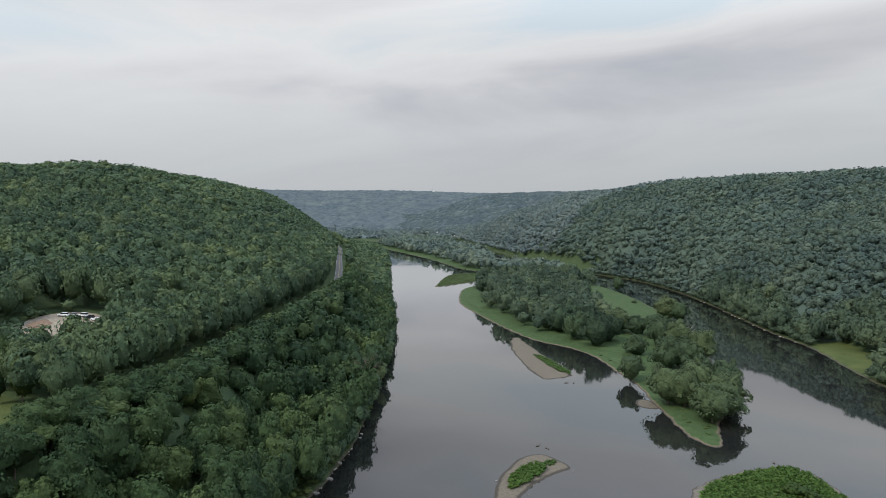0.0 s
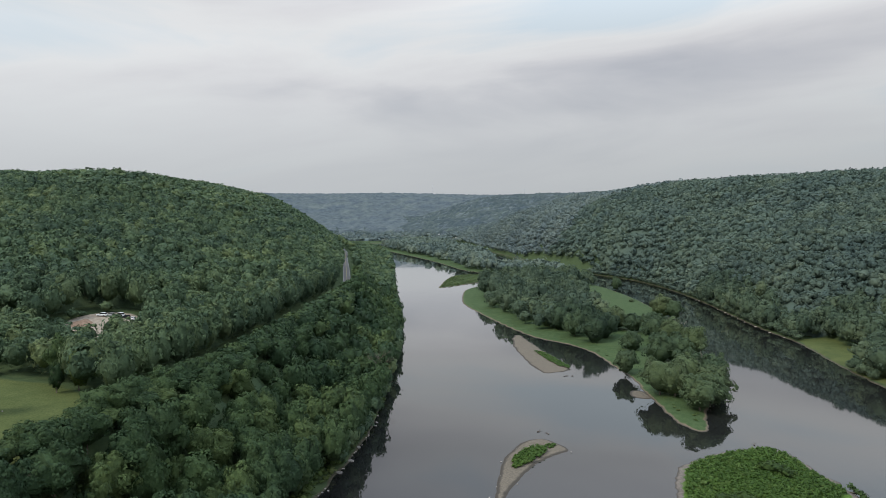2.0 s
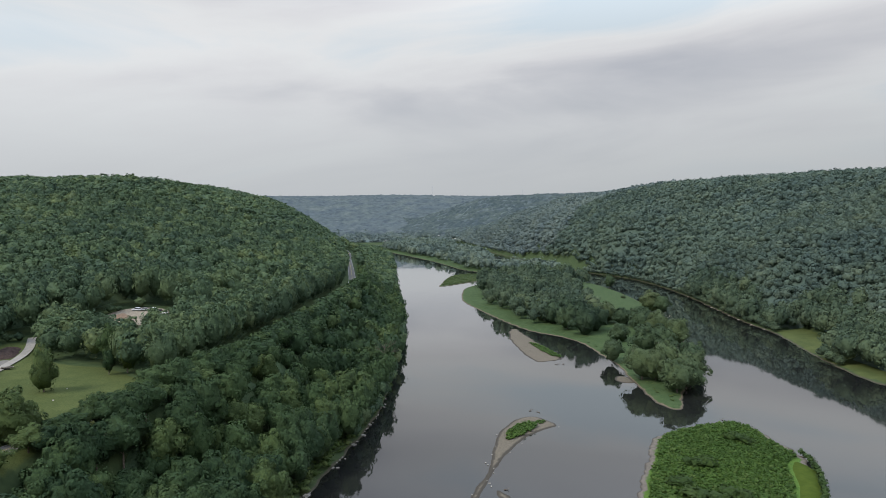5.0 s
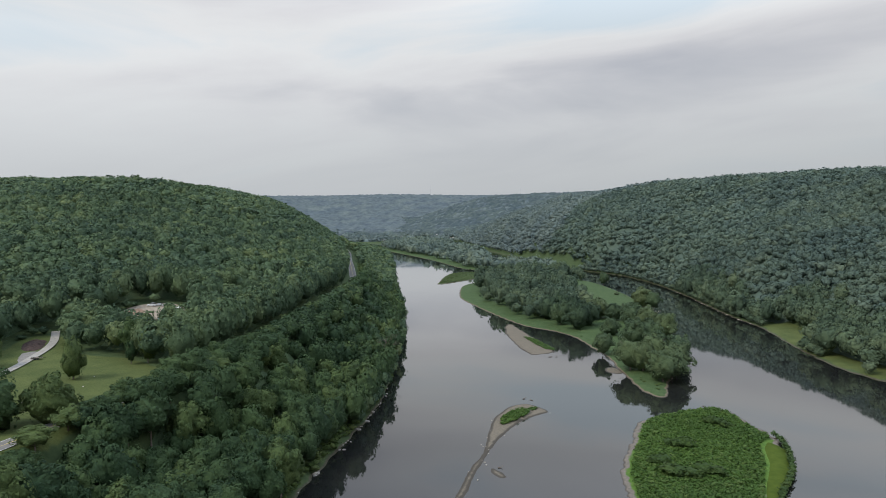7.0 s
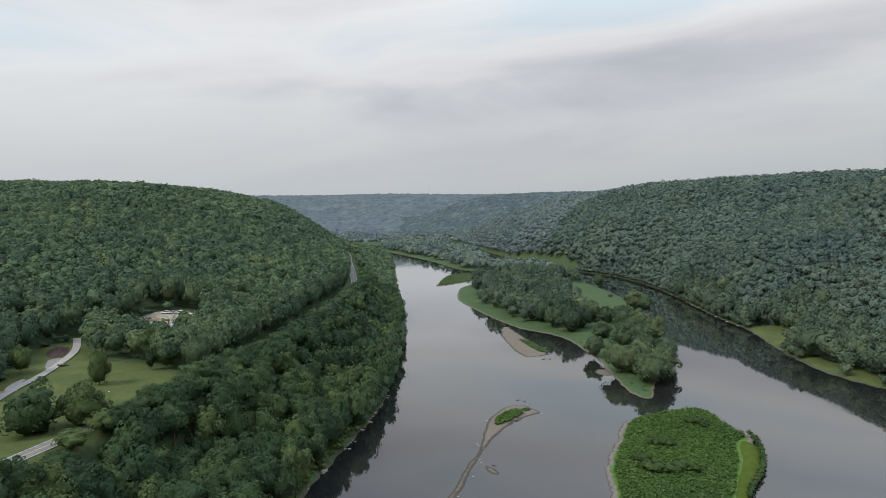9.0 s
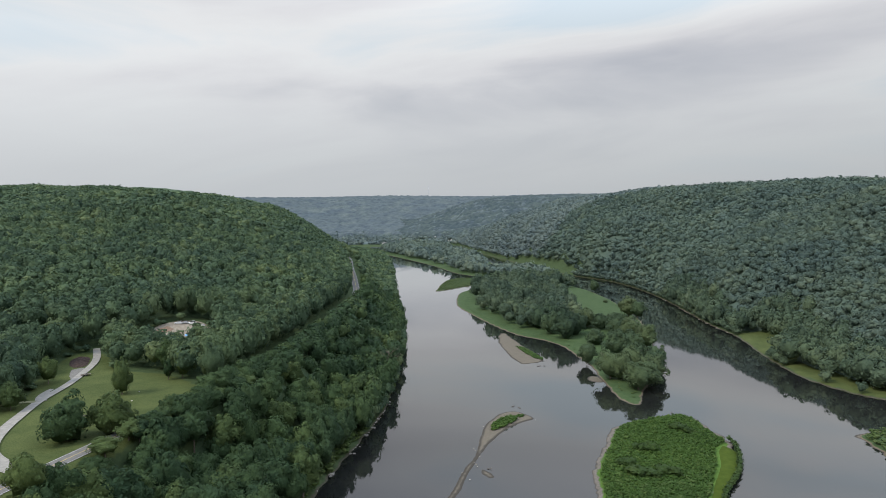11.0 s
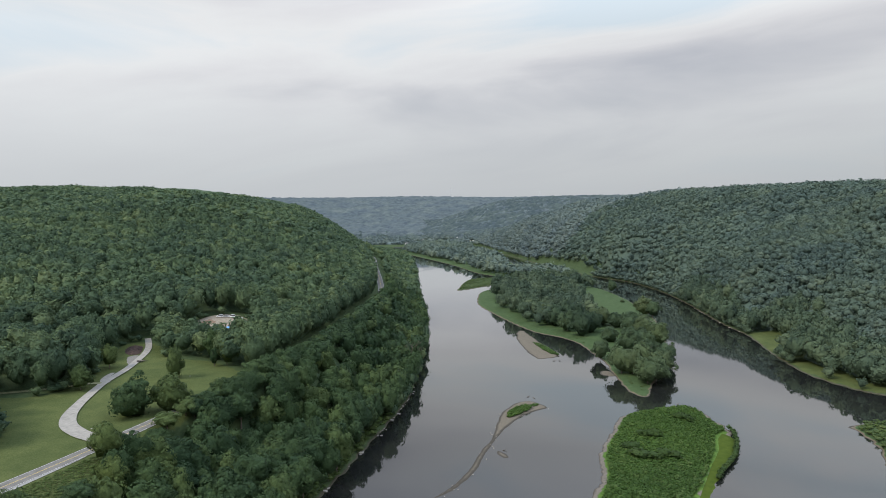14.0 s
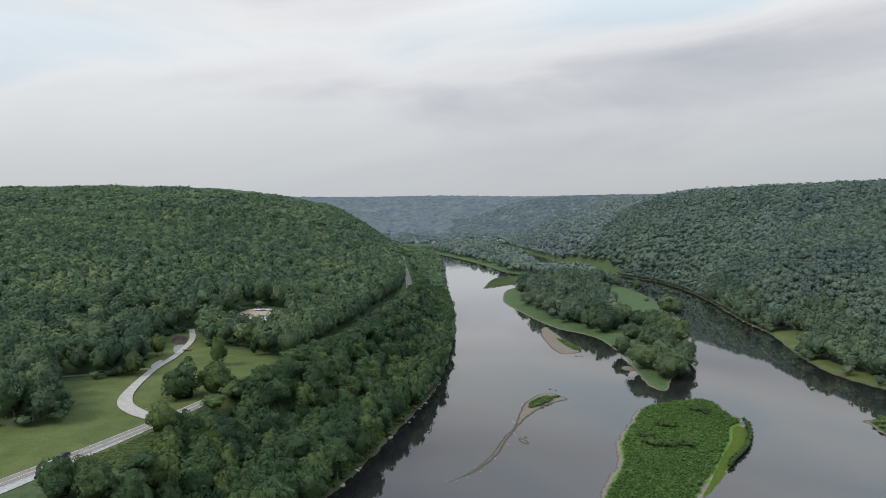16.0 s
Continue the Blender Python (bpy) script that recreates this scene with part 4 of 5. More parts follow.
def trunk_mesh(seed, height, radius, twigs=0):
    """A tapered, slightly bent trunk with rising limbs; twigs fork again at their ends."""
    r = random.Random(seed)
    V, F = [], []
    p, top = Vector((0, 0, -0.6)), height * (0.8 if twigs else 0.66)
    levels = [Vector((r.uniform(-0.25, 0.25) * k * 0.5, r.uniform(-0.25, 0.25) * k * 0.5, top * k / 5)) for k in range(1, 6)]
    for k, q in enumerate(levels):
        tube(V, F, p, q, radius * (1 - 0.17 * k), radius * (1 - 0.17 * (k + 1)))
        p = q
    for k in range(7 + twigs):
        a = levels[r.randint(1, 4)].copy()
        turn, up = k * 2.4 + r.uniform(-0.4, 0.4), r.uniform(0.5, 1.1)
        reach = height * (r.uniform(0.16, 0.3) if twigs else r.uniform(0.09, 0.15))
        b = a + Vector((math.cos(turn), math.sin(turn), up)) * reach
        tube(V, F, a, b, radius * 0.38, radius * 0.16, 5)
        for j in range(2 + twigs // 3):
            c = b + Vector((math.cos(turn + r.uniform(-1, 1)), math.sin(turn + r.uniform(-1, 1)), r.uniform(0.2, 1.2))) * reach * 0.6
            tube(V, F, b, c, radius * 0.16, radius * 0.05, 4)
            if twigs:
                for _ in range(2):
                    e = c + Vector((math.cos(turn + r.uniform(-1.4, 1.4)), math.sin(turn + r.uniform(-1.4, 1.4)), r.uniform(0.0, 1.0))) * reach * 0.4
                    tube(V, F, c, e, radius * 0.07, radius * 0.03, 3)
    return V, F


def tree(seed, height, width, leaf_material, label, leaves=2100, size=0.054, low=0.1, bark=None, lumps=13, full=0.0):
    top = new("tree")
    v, f = trunk_mesh(seed, height, height * 0.018)
    mesh_object("trunk", v, f, bark or M_BARK, parent=top)
    v, f, q = crown_shape(seed, leaves, size, 3, lumps, shag=0.42, small=2 * lumps)
    half = height * (1 - low) / 2
    if full > 0.6:
        half = height * (1 - low) / 1.45
        v[:, 2] = np.where(v[:, 2] < 0, 0.45 * v[:, 2], v[:, 2])
    v[:, :2] *= (1 + full * np.clip(-v[:, 2:] + 0.2, 0, 0.9)) / (1 + 0.3 * full)
    v = v * (width, width, half * 1.06) + (0, 0, height - half)
    q = q * (1, 1, width / (half * 1.06))
    mesh_object("crown", v, f, leaf_material, parent=top, normals=q / np.linalg.norm(q, axis=1)[:, None])
    return tagged(top, label, "tree")


KINDS = [tree(200 + k, 20, 8.0 + 0.4 * (k % 3), M_LEAF_OWN, "tall leafy green tree in the riverside wood", low=0.14 + 0.05 * (k % 3), full=0.3) for k in range(6)]
spread = random.Random(5)
for k, (a, b) in enumerate(SINGLE):
    kind = KINDS[k % len(KINDS)]
    room = float(tops(a, b)) + spread.uniform(-2.5, 2.5) - float(ground(a, b))
    if b < 140 and a < at_y(ROAD, b) + 15:
        room = min(room, spread.uniform(7.5, 9.5))
    s = min(spread.uniform(0.78, 1.22), max(0.38, room / 20))
    wide = max(s, 0.78) * spread.uniform(0.85, 1.12)
    m = pose(a, b, float(ground(a, b)) - 0.3, 0, 0, spread.uniform(0, 360)) @ Matrix.Diagonal((wide, wide * spread.uniform(0.9, 1.1), s, 1))
    if k < len(KINDS):
        kind.matrix_basis = m
        plain = kind
    else:
        src = KINDS[k % len(KINDS)]
        made = copy_thing(src, Matrix.Identity(4))
        made.matrix_basis = m
        plain = made
    tagged(plain, group="riverside wood trees")

# the trees of the island's downstream end, the meadow and the banks
ISLE_KINDS = [tree(300 + k, 20, 7.4, M_LEAF_ISLE, "spreading green maple on the island's grassy end", 2600, 0.049, 0.0, lumps=15, full=0.35) for k in range(4)]
# (x, y, width, height)
isle_spots = [(121, 339, 19, 20), (128, 334, 17, 19), (133, 311, 19, 17), (141, 318, 17, 18), (137, 342, 19, 22), (150, 334, 17, 18), (156, 352, 16, 18), (145, 358, 18, 20), (166, 373, 16, 16), (181, 444, 19, 20), (158, 415, 19, 19), (147, 414, 18, 20),
              (115, 388, 14, 15), (138, 454, 16, 15), (166, 486, 17, 21), (175, 474, 18, 21), (171, 514, 17, 20), (117, 484, 20, 23), (106, 507, 17, 21), (99, 535, 18, 22), (92, 553, 19, 22), (130, 500, 18, 22), (120, 525, 19, 24), (112, 545, 18, 23), (137, 530, 18, 22), (151, 542, 19, 19), (161, 527, 17, 16),
              (213, 608, 20, 21), (221, 600, 17, 19), (214, 716, 6, 4), (226, 827, 12, 17)]
for k, (a, b, w, h) in enumerate(isle_spots):
    m = pose(a, b, 1.2, 0, 0, 77 * k) @ Matrix.Diagonal((w / 11.2, w / 11.2 * (0.92 + 0.05 * (k % 4)), h / 18, 1))
    made = ISLE_KINDS[k] if k < 4 else copy_thing(ISLE_KINDS[k % 4], Matrix.Identity(4))
    made.matrix_basis = m
    tagged(made, group="island trees")

# single trees of the meadow and its edges: (x, y, height, width of the crown, height of its lower edge)
meadow_trees = [(-150, 122, 17, 10.6, -0.1), (-137, 132, 17, 9.8, -0.1), (-157, 181, 17, 5.6, -0.02), (-134, 72, 15, 7.2, 0.05), (-139, 15, 13, 7.5, -0.05), (-133, 20, 12, 6.8, -0.05), (-119, 19, 13, 7.5, -0.05), (-113, 24, 14, 7.0, -0.05), (-126, 15, 11, 7.0, -0.05), (-192, 153, 13, 6.5, 0.02),
                (-202, 78, 17, 4.5, 0.3), (-195, 80, 16, 4.2, 0.3), (-187, 84, 15, 4.6, 0.3), (-208, 86, 17, 5.0, 0.3), (-198, 90, 17, 5.0, 0.25), (-214, 96, 18, 5.5, 0.2), (-206, 185, 15, 5.5, 0.1), (-199, 192, 14, 5.0, 0.1), (-216, 172, 16, 6.0, 0.08), (-152, 221, 18, 6.2, 0.06), (-140, 212, 16, 5.0, 0.05), (-146, 208, 11, 2.6, 0.08)]
for k, (a, b, h, w, low) in enumerate(meadow_trees):
    made = tree(400 + k, h, w, M_LEAF_OWN, "leafy green tree standing in mown grass" if k < 10 else "slender leafy tree at the meadow edge", 2400, 0.050, low, lumps=14, full=0.4 if low < 0.12 else 0.0)
    made.matrix_basis = pose(a, b, float(ground(a, b)) - 0.2)
    tagged(made, group="meadow trees")


# ---------------------------------------------------------------- road and drive


def ribbon(name, curve, left, right, lift, material, parent=None, level=None, across=2):
    """A strip along a curve, from one offset to another, lying on the land."""
    p = np.asarray(curve)
    t = np.gradient(p, axis=0)
    t /= np.linalg.norm(t, axis=1)[:, None]
    n = np.stack([t[:, 1], -t[:, 0]], -1)
    u = np.linspace(0, 1, across)
    L, R = np.broadcast_to(left, len(p))[:, None], np.broadcast_to(right, len(p))[:, None]
    off = L + (R - L) * u
    X, Y = p[:, :1] + n[:, :1] * off, p[:, 1:] + n[:, 1:] * off
    if level == "even":
        c = np.pad(ground(p[:, 0], p[:, 1]), 3, mode="edge")
        Z = np.repeat(np.convolve(c, np.ones(7) / 7, "valid")[:, None], across, 1) + lift
        return mesh_object(name, np.stack([X, Y, Z], -1).reshape(-1, 3), grid_faces(*X.shape), material, parent=parent)
    Z = (ground(X, Y) if level is None else np.full(X.shape, level)) + lift
    return mesh_object(name, np.stack([X, Y, Z], -1).reshape(-1, 3), grid_faces(*X.shape), material, parent=parent)


stretch = ROAD[(ROAD[:, 1] > -400) & (ROAD[:, 1] < 1600)]
road = ribbon("road", stretch, -3.7, 3.7, 0.22, M_ASPHALT, level=ROAD_Z)
tagged(road, "two-lane worn grey asphalt road through the woods", "road", kind="structure")
for side in (-3.4, 3.3):
    ribbon("edge_line", stretch, side, side + 0.12, 0.235, M_LINE_W, road, ROAD_Z)
for side in (-0.2, 0.1):
    ribbon("centre_line", stretch, side, side + 0.12, 0.235, M_LINE_Y, road, ROAD_Z)
beside = stretch[(stretch[:, 1] > -60) & (stretch[:, 1] < 80)]
wide = np.interp(beside[:, 1], [-60, -10, 10, 25, 45, 62, 80], [4.6, 7, 9, 8, 5.8, 4.8, 3.9])
tagged(ribbon("shoulder", beside, 3.7, wide, 0.2, M_SHOULDER, level=ROAD_Z), "pale gravel pull-off beside the road", "gravel shoulder", kind="structure")
half = np.interp(np.arange(len(DRIVE)), [0, 3, 9, 14, 20, 30, len(DRIVE)], [3.6, 3.6, 3.5, 3.2, 2.5, 2.1, 1.9])
tagged(ribbon("drive", DRIVE, -half, half, 0.36, M_DRIVE, level="even", across=7), "curving pale gravel drive across the meadow", "drive", kind="structure")
tagged(ribbon("track", TRACK, -1.5, 1.5, 0.3, mat_rough("worn_grass_track", (0.13, 0.14, 0.06), (0.22, 0.21, 0.12), 0.8), across=4), "faint wheel track along the wood edge", "track", kind="structure")

STUB = spline([(-186.5, 166), (-190, 171), (-192, 178), (-192.5, 184)], 1.5)
tagged(ribbon("stub", STUB, np.linspace(-2.4, -0.8, len(STUB)), np.linspace(2.4, 1.2, len(STUB)), 0.22, M_DRIVE, across=5), "pale bare dirt spur beside the gravel drive", "track", kind="structure")
# ---------------------------------------------------------------- low growth


def sprigs(name, poly, gap, tall, wide, material, label, seed, base, margin=0.5, keep=None, category="weeds"):
    lo, hi = poly.min(0), poly.max(0)
    x, y = scatter(lo[0], hi[0], lo[1], hi[1], gap, seed)
    ok = inside(poly, x, y) > margin
    if keep is not None:
        ok &= keep(x, y)
    return forest(name, x[ok], y[ok], "tuft", material, label, tall, wide, seed, base=base, squat=1.4, category=category)


ALGAE = [(146, 209), (149, 198), (141, 180), (133, 166), (123, 151), (108, 127), (97, 111), (92, 107), (100, 121), (107, 136), (117, 156), (130, 181), (137, 200)]
algae, algae_poly = island("pondweed", ALGAE, 1.0, 0.95, 0.6, M_ALGAE, "bright yellow-green pondweed in a silted inlet", "pondweed", 0.6)
sprigs("tall_weeds", weedy_poly, 1.55, (1.3, 2.3), (0.9, 1.5), M_WEED, "dense bright green river weeds", 31, 0.7, 4.0, lambda x, y: (inside(algae_poly, x, y) < 0.8) & (y > 70))
fringe = spline([(151, 214), (150, 205), (145, 190), (138, 175), (131, 164), (124, 155), (117, 144)], 1.6)
forest("shrub_fringe", fringe[:, 0] + 1.5, fringe[:, 1], "tuft", M_SHRUB, "dark green shrubs fringing the weedy island", (1.6, 3.0), (1.3, 2.1), 32, base=0.2, category="shrubs")
clumps = np.array([(101, 199), (98, 201), (104, 198), (88, 180), (85, 181), (90, 168), (95, 166), (101, 170), (106, 168), (87, 170), (131, 228), (128, 230), (133, 224)], float)
forest("shrubs", clumps[:, 0], clumps[:, 1], "mid", M_SHRUB, "dark willow shrubs among the weeds", (4.0, 5.0), (3.4, 5.0), 33, base=0.6, squat=0.9, category="shrubs")
hook_green = spline([(25, 233), (28, 246), (35, 256), (42, 258), (41, 250), (33, 239)], 2, True)
sprigs("tall_weeds", hook_green, 1.1, (1.0, 2.0), (0.8, 1.4), M_WEED, "green weeds on the gravel bar", 34, 0.4, 0.3)
hook_tip = spline([(41, 258), (45, 262), (48, 260), (45, 256)], 1, True)
sprigs("tall_weeds", hook_tip, 1.1, (0.6, 1.1), (0.6, 1.0), M_WEED, "small green weed patch on gravel", 35, 0.4, 0.1)
bar_green = spline([(66, 458), (73, 452), (80, 425), (84, 405), (76, 410), (70, 432)], 3, True)
sprigs("tall_weeds", bar_green, 1.6, (0.6, 1.1), (0.9, 1.6), M_WEED, "bright green weeds on the tan gravel bar", 36, 0.4, 0.5)
sprigs("bank_grass", isle_poly, 7.0, (0.3, 0.6), (0.8, 1.6), M_WEED_DULL, "rank green grass on the long island", 37, 1.1, 5.0, lambda x, y: (y < 760) & ((inside(isle_poly, x, y) < 34) | (y < 560)) & (inside(MEADOW, x, y) < 2), "grass")
sprigs("bank_grass", point_poly, 3.2, (1.0, 2.2), (1.3, 2.4), M_WEED_DULL, "rank scrub and grass on the stony point", 38, 0.9, 2.0, lambda x, y: (x < 300) & (y > 110), "grass")
vx, vy = scatter(-160, -110, 5, 90, 1.3, 40)
ok = (inside(VERGE, vx, vy) > -2) & (vx > at_y(ROAD, vy) + np.interp(vy, [0, 25, 45, 62], [15, 12, 8, 6.5]))
forest("rough_grass", vx[ok], vy[ok], "tuft", M_WEED_DULL, "rough grass and brambles beside the road", (0.25, 0.6), (0.4, 0.9), 41, category="grass")
lx, ly = scatter(-120, -30, 60, 330, 3.4, 42)
ok = (at_y(LEFT_BANK, ly) - lx > 0.8) & (at_y(LEFT_BANK, ly) - lx < 9)
forest("bank_scrub", lx[ok], ly[ok], "tuft", M_WEED_DULL, "low green scrub along the river bank", (1.4, 4.0), (1.4, 2.8), 43, category="shrubs")
sprigs("bank_grass", spit_poly, 4.0, (0.6, 1.2), (1.8, 3.0), M_WEED_DULL, "rank green grass on the low spit", 46, 0.6, 3.0, None, "grass")


# ---------------------------------------------------------------- small things


def part(name, bm, material, parent, label=""):
    me = bpy.data.meshes.new(name)
    bm.to_mesh(me)
    bm.free()
    me.materials.append(material)
    ob = new(name, me)
    ob.parent = parent
    return tagged(ob, label)


def box(sx, sy, sz, x=0.0, y=0.0, z=0.0, bevel=0.0):
    bm = bmesh.new()
    bmesh.ops.create_cube(bm, size=1, matrix=Matrix.LocRotScale((x, y, z), None, (sx, sy, sz)))
    if bevel:
        bmesh.ops.bevel(bm, geom=bm.edges[:], offset=bevel, segments=2, affect="EDGES")
    return bm


def profile_body(outline, width, bevel):
    """A side outline (y, z) drawn out across a width."""
    bm = bmesh.new()
    a = [bm.verts.new((-width / 2, y, z)) for y, z in outline]
    b = [bm.verts.new((width / 2, y, z)) for y, z in outline]
    n = len(outline)
    bm.faces.new(a[::-1]), bm.faces.new(b)
    for k in range(n):
        bm.faces.new((a[k], a[(k + 1) % n], b[(k + 1) % n], b[k]))
    bmesh.ops.recalc_face_normals(bm, faces=bm.faces[:])
    bmesh.ops.bevel(bm, geom=bm.edges[:], offset=bevel, segments=2, affect="EDGES")
    return bm


def car(paint, label, tall=1.7, long=4.7):
    top = new("car")
    k = long / 4.7
    part("body", profile_body([(-2.35 * k, 0.35), (2.3 * k, 0.35), (2.35 * k, 0.75), (2.2 * k, 0.98), (1.0 * k, 1.08), (-2.2 * k, 1.1), (-2.35 * k, 0.8)], 1.85, 0.09), paint, top)
    part("cabin_glass", profile_body([(1.05 * k, 1.02), (0.35 * k, tall - 0.08), (-1.75 * k, tall - 0.08), (-2.15 * k, 1.05)], 1.62, 0.07), M_GLASS, top, "dark tinted window glass")
    part("roof", profile_body([(0.45 * k, tall - 0.12), (0.3 * k, tall), (-1.75 * k, tall), (-1.85 * k, tall - 0.12)], 1.5, 0.05), paint, top)
    for sx in (-0.86, 0.86):
        for sy in (1.42 * k, -1.42 * k):
            bm = bmesh.new()
            bmesh.ops.create_cone(bm, cap_ends=True, segments=18, radius1=0.35, radius2=0.35, depth=0.24, matrix=pose(sx, sy, 0.35, 0, 90, 0))
            bmesh.ops.bevel(bm, geom=[e for e in bm.edges if e.calc_face_angle(0) > 1], offset=0.04, segments=1, affect="EDGES")
            tyre = part("wheel", bm, M_TYRE, top)
            bm = bmesh.new()
            bmesh.ops.create_cone(bm, cap_ends=True, segments=12, radius1=0.22, radius2=0.18, depth=0.03, matrix=pose(sx + math.copysign(0.13, sx), sy, 0.35, 0, 90 if sx > 0 else -90, 0))
            part("rim", bm, M_STEEL, tyre)
        lamp = part("headlight", box(0.3, 0.06, 0.16, sx * 0.78, 2.31 * k, 0.78, 0.02), M_WHITE, top, "clear headlight")
        part("tail_light", box(0.22, 0.06, 0.3, sx * 0.85, -2.31 * k, 0.9, 0.02), M_ROOF_RED, top, "red tail light")
    return tagged(top, label, "car")


suv = car(M_PAINT_DARK, "dark sport utility vehicle driving on the two-lane road")
suv.matrix_basis = pose(-158.7, 46.6, ROAD_Z + 0.23, 0, 0, 161)

lot_z = lambda x, y: float(ground(x, y)) + 0.05
parked = [(M_PAINT_WHITE, "white pickup parked at the clearing's edge", -176, 297, 85, 1.8, 5.2), (M_PAINT_GREY, "silver car parked in the dirt clearing", -172.5, 298, 95, 1.5, 4.5), (M_PAINT_WHITE, "white van parked beside the trees", -168, 299, 80, 2.0, 5.0), (M_PAINT_DARK, "dark car parked in the dirt clearing", -164.5, 298, 100, 1.5, 4.5), (M_PAINT_WHITE, "white car parked in the dirt clearing", -161, 297, 75, 1.5, 4.5)]
for paint, label, a, b, turn, tall, long in parked:
    c = car(paint, label, tall, long)
    c.matrix_basis = pose(a, b, lot_z(a, b), 0, 0, turn)
    tagged(c, group="parked cars")


def heap(name, outline, height, material, label, category, seed=0):
    """A low uneven heap lying on the land."""
    poly = spline(outline, 1.5, True)
    lo, hi = poly.min(0) - 1, poly.max(0) + 1
    X, Y = np.meshgrid(np.arange(lo[0], hi[0], 0.6), np.arange(lo[1], hi[1], 0.6))
    d = inside(poly, X, Y).reshape(X.shape) + 0.4 * wobble(X, Y, 1.5, seed)
    Z = ground(X, Y) - 0.25 + np.minimum(height * smooth(d, -0.6, 3.5), height) * (1 + 0.25 * wobble(X, Y, 1.1, seed + 2)) + 0.28 * smooth(d, -0.6, 0.6)
    keep = (d > -0.8).ravel()
    f = grid_faces(*X.shape)
    f = f[keep[f].all(1)]
    used = np.unique(f)
    where = np.zeros(X.size, int)
    where[used] = np.arange(len(used))
    ob = mesh_object(name, np.stack([X, Y, Z], -1).reshape(-1, 3)[used], where[f], material)
    return tagged(ob, label, category)


heap("mulch_heap", [(-212, 237), (-206, 241), (-202, 236), (-199, 226), (-203, 222), (-209, 228)], 1.3, M_MULCH, "dark brown mulch heap beside the gravel drive", "mulch heap")
heap("gravel_patch", [(-202, 219), (-197, 222), (-190, 205), (-193, 201), (-199, 210)], 0.12, mat_rough("grey_crushed_stone", (0.13, 0.12, 0.105), (0.21, 0.195, 0.17), 1.0), "thin grey crushed stone beside the drive", "gravel", 3)
heap("brush_pile", [(-159, 280), (-155, 282), (-153, 289), (-157, 290), (-161, 285)], 1.2, M_WOOD, "grey brush and timber pile in the clearing", "brush pile", 5)
heap("dirt_heap", [(-186, 285), (-180, 281), (-175, 286), (-181, 292)], 0.9, mat_rough("reddish_soil", (0.13, 0.085, 0.055), (0.24, 0.17, 0.12), 0.8), "reddish soil heap in the dirt clearing", "soil heap", 7)
heap("tarpaulin", [(-165.5, 279), (-162, 278.4), (-161.2, 281), (-164.6, 281.8)], 0.9, M_TARP, "crumpled blue tarpaulin lying over a pile", "tarpaulin", 9)

trailer = new("flat_trailer")
part("deck", box(1.9, 4.6, 0.14, 0, 0, 0.75, 0.02), M_WOOD, trailer)
for sx in (-0.95, 0.95):
    part("side_rail", box(0.08, 4.6, 0.22, sx, 0, 0.9, 0.01), M_TYRE, trailer, "dark steel rail")
    for sy in (-0.5, 0.5):
        bm = bmesh.new()
        bmesh.ops.create_cone(bm, cap_ends=True, segments=14, radius1=0.34, radius2=0.34, depth=0.2, matrix=pose(sx * 1.1, sy, 0.34, 0, 90, 0))
        part("wheel", bm, M_TYRE, trailer)
part("drawbar", box(0.1, 1.5, 0.1, 0, 3.0, 0.6, 0.01), M_TYRE, trailer)
trailer.matrix_basis = pose(-189, 208, float(ground(-189, 208)) + 0.05, 0, 0, -62)
tagged(trailer, "low dark flatbed trailer standing in the grass", "trailer")


def stone_mesh(seed):
    r = random.Random(seed)
    bm = bmesh.new()
    bmesh.ops.create_icosphere(bm, subdivisions=1, radius=1)
    for v in bm.verts:
        v.co = Vector((v.co.x * r.uniform(0.75, 1.15), v.co.y * r.uniform(0.75, 1.15), max(-0.4, min(0.45, v.co.z)) * r.uniform(0.8, 1.1)))
    me = bpy.data.meshes.new("rock")
    bm.to_mesh(me)
    bm.free()
    me.materials.append(M_STONE)
    return me


STONES = [stone_mesh(k) for k in range(6)]


def rock(x, y, z, size, turn, label, group):
    ob = new("rock", STONES[int(turn) % 6])
    ob.matrix_basis = pose(x, y, z, 0, 0, turn) @ Matrix.Diagonal((size * 1.35, size * 0.8, size * 0.6, 1))
    return tagged(ob, label, "rock", group)


r = random.Random(11)
for k in range(36):
    b = r.uniform(92, 305) if k % 4 else r.uniform(215, 275)
    bank_x = float(at_y(LEFT_BANK, b))
    off = abs(r.gauss(0.2, 0.9)) - 0.3
    rock(bank_x + off, b, 0.12 + 0.1 * r.random(), r.choice([0.35, 0.5, 0.6, 0.8, 1.2]), r.uniform(0, 360), "pale sandstone slab at the water's edge", "bank rocks")
for k in range(36):
    i = r.randrange(len(hook_poly))
    rock(hook_poly[i][0] + r.uniform(-2, 2), hook_poly[i][1] + r.uniform(-2, 2), 0.1, r.uniform(0.2, 0.45), r.uniform(0, 360), "small pale stone on the gravel bar", "gravel bar stones")
for k in range(15):
    b = r.uniform(480, 760)
    rock(float(at_y(RIGHT_BANK, b)) - r.uniform(-0.5, 0.9), b, 0.12, r.uniform(0.4, 1.3), r.uniform(0, 360), "pale boulder along the far bank", "far bank rocks")
for a, b, s in ((-158, 150, 0.5), (-153, 160, 0.6), (-149, 158, 0.4), (-148, 172, 0.5), (-151, 186, 0.4), (-165, 196, 0.7), (-147, 99, 0.5), (-158, 104, 0.4), (-150, 97, 0.35)):
    rock(a, b, float(ground(a, b)) + 0.12, s, 60 * a, "pale flat stone lying in mown grass", "meadow stones")


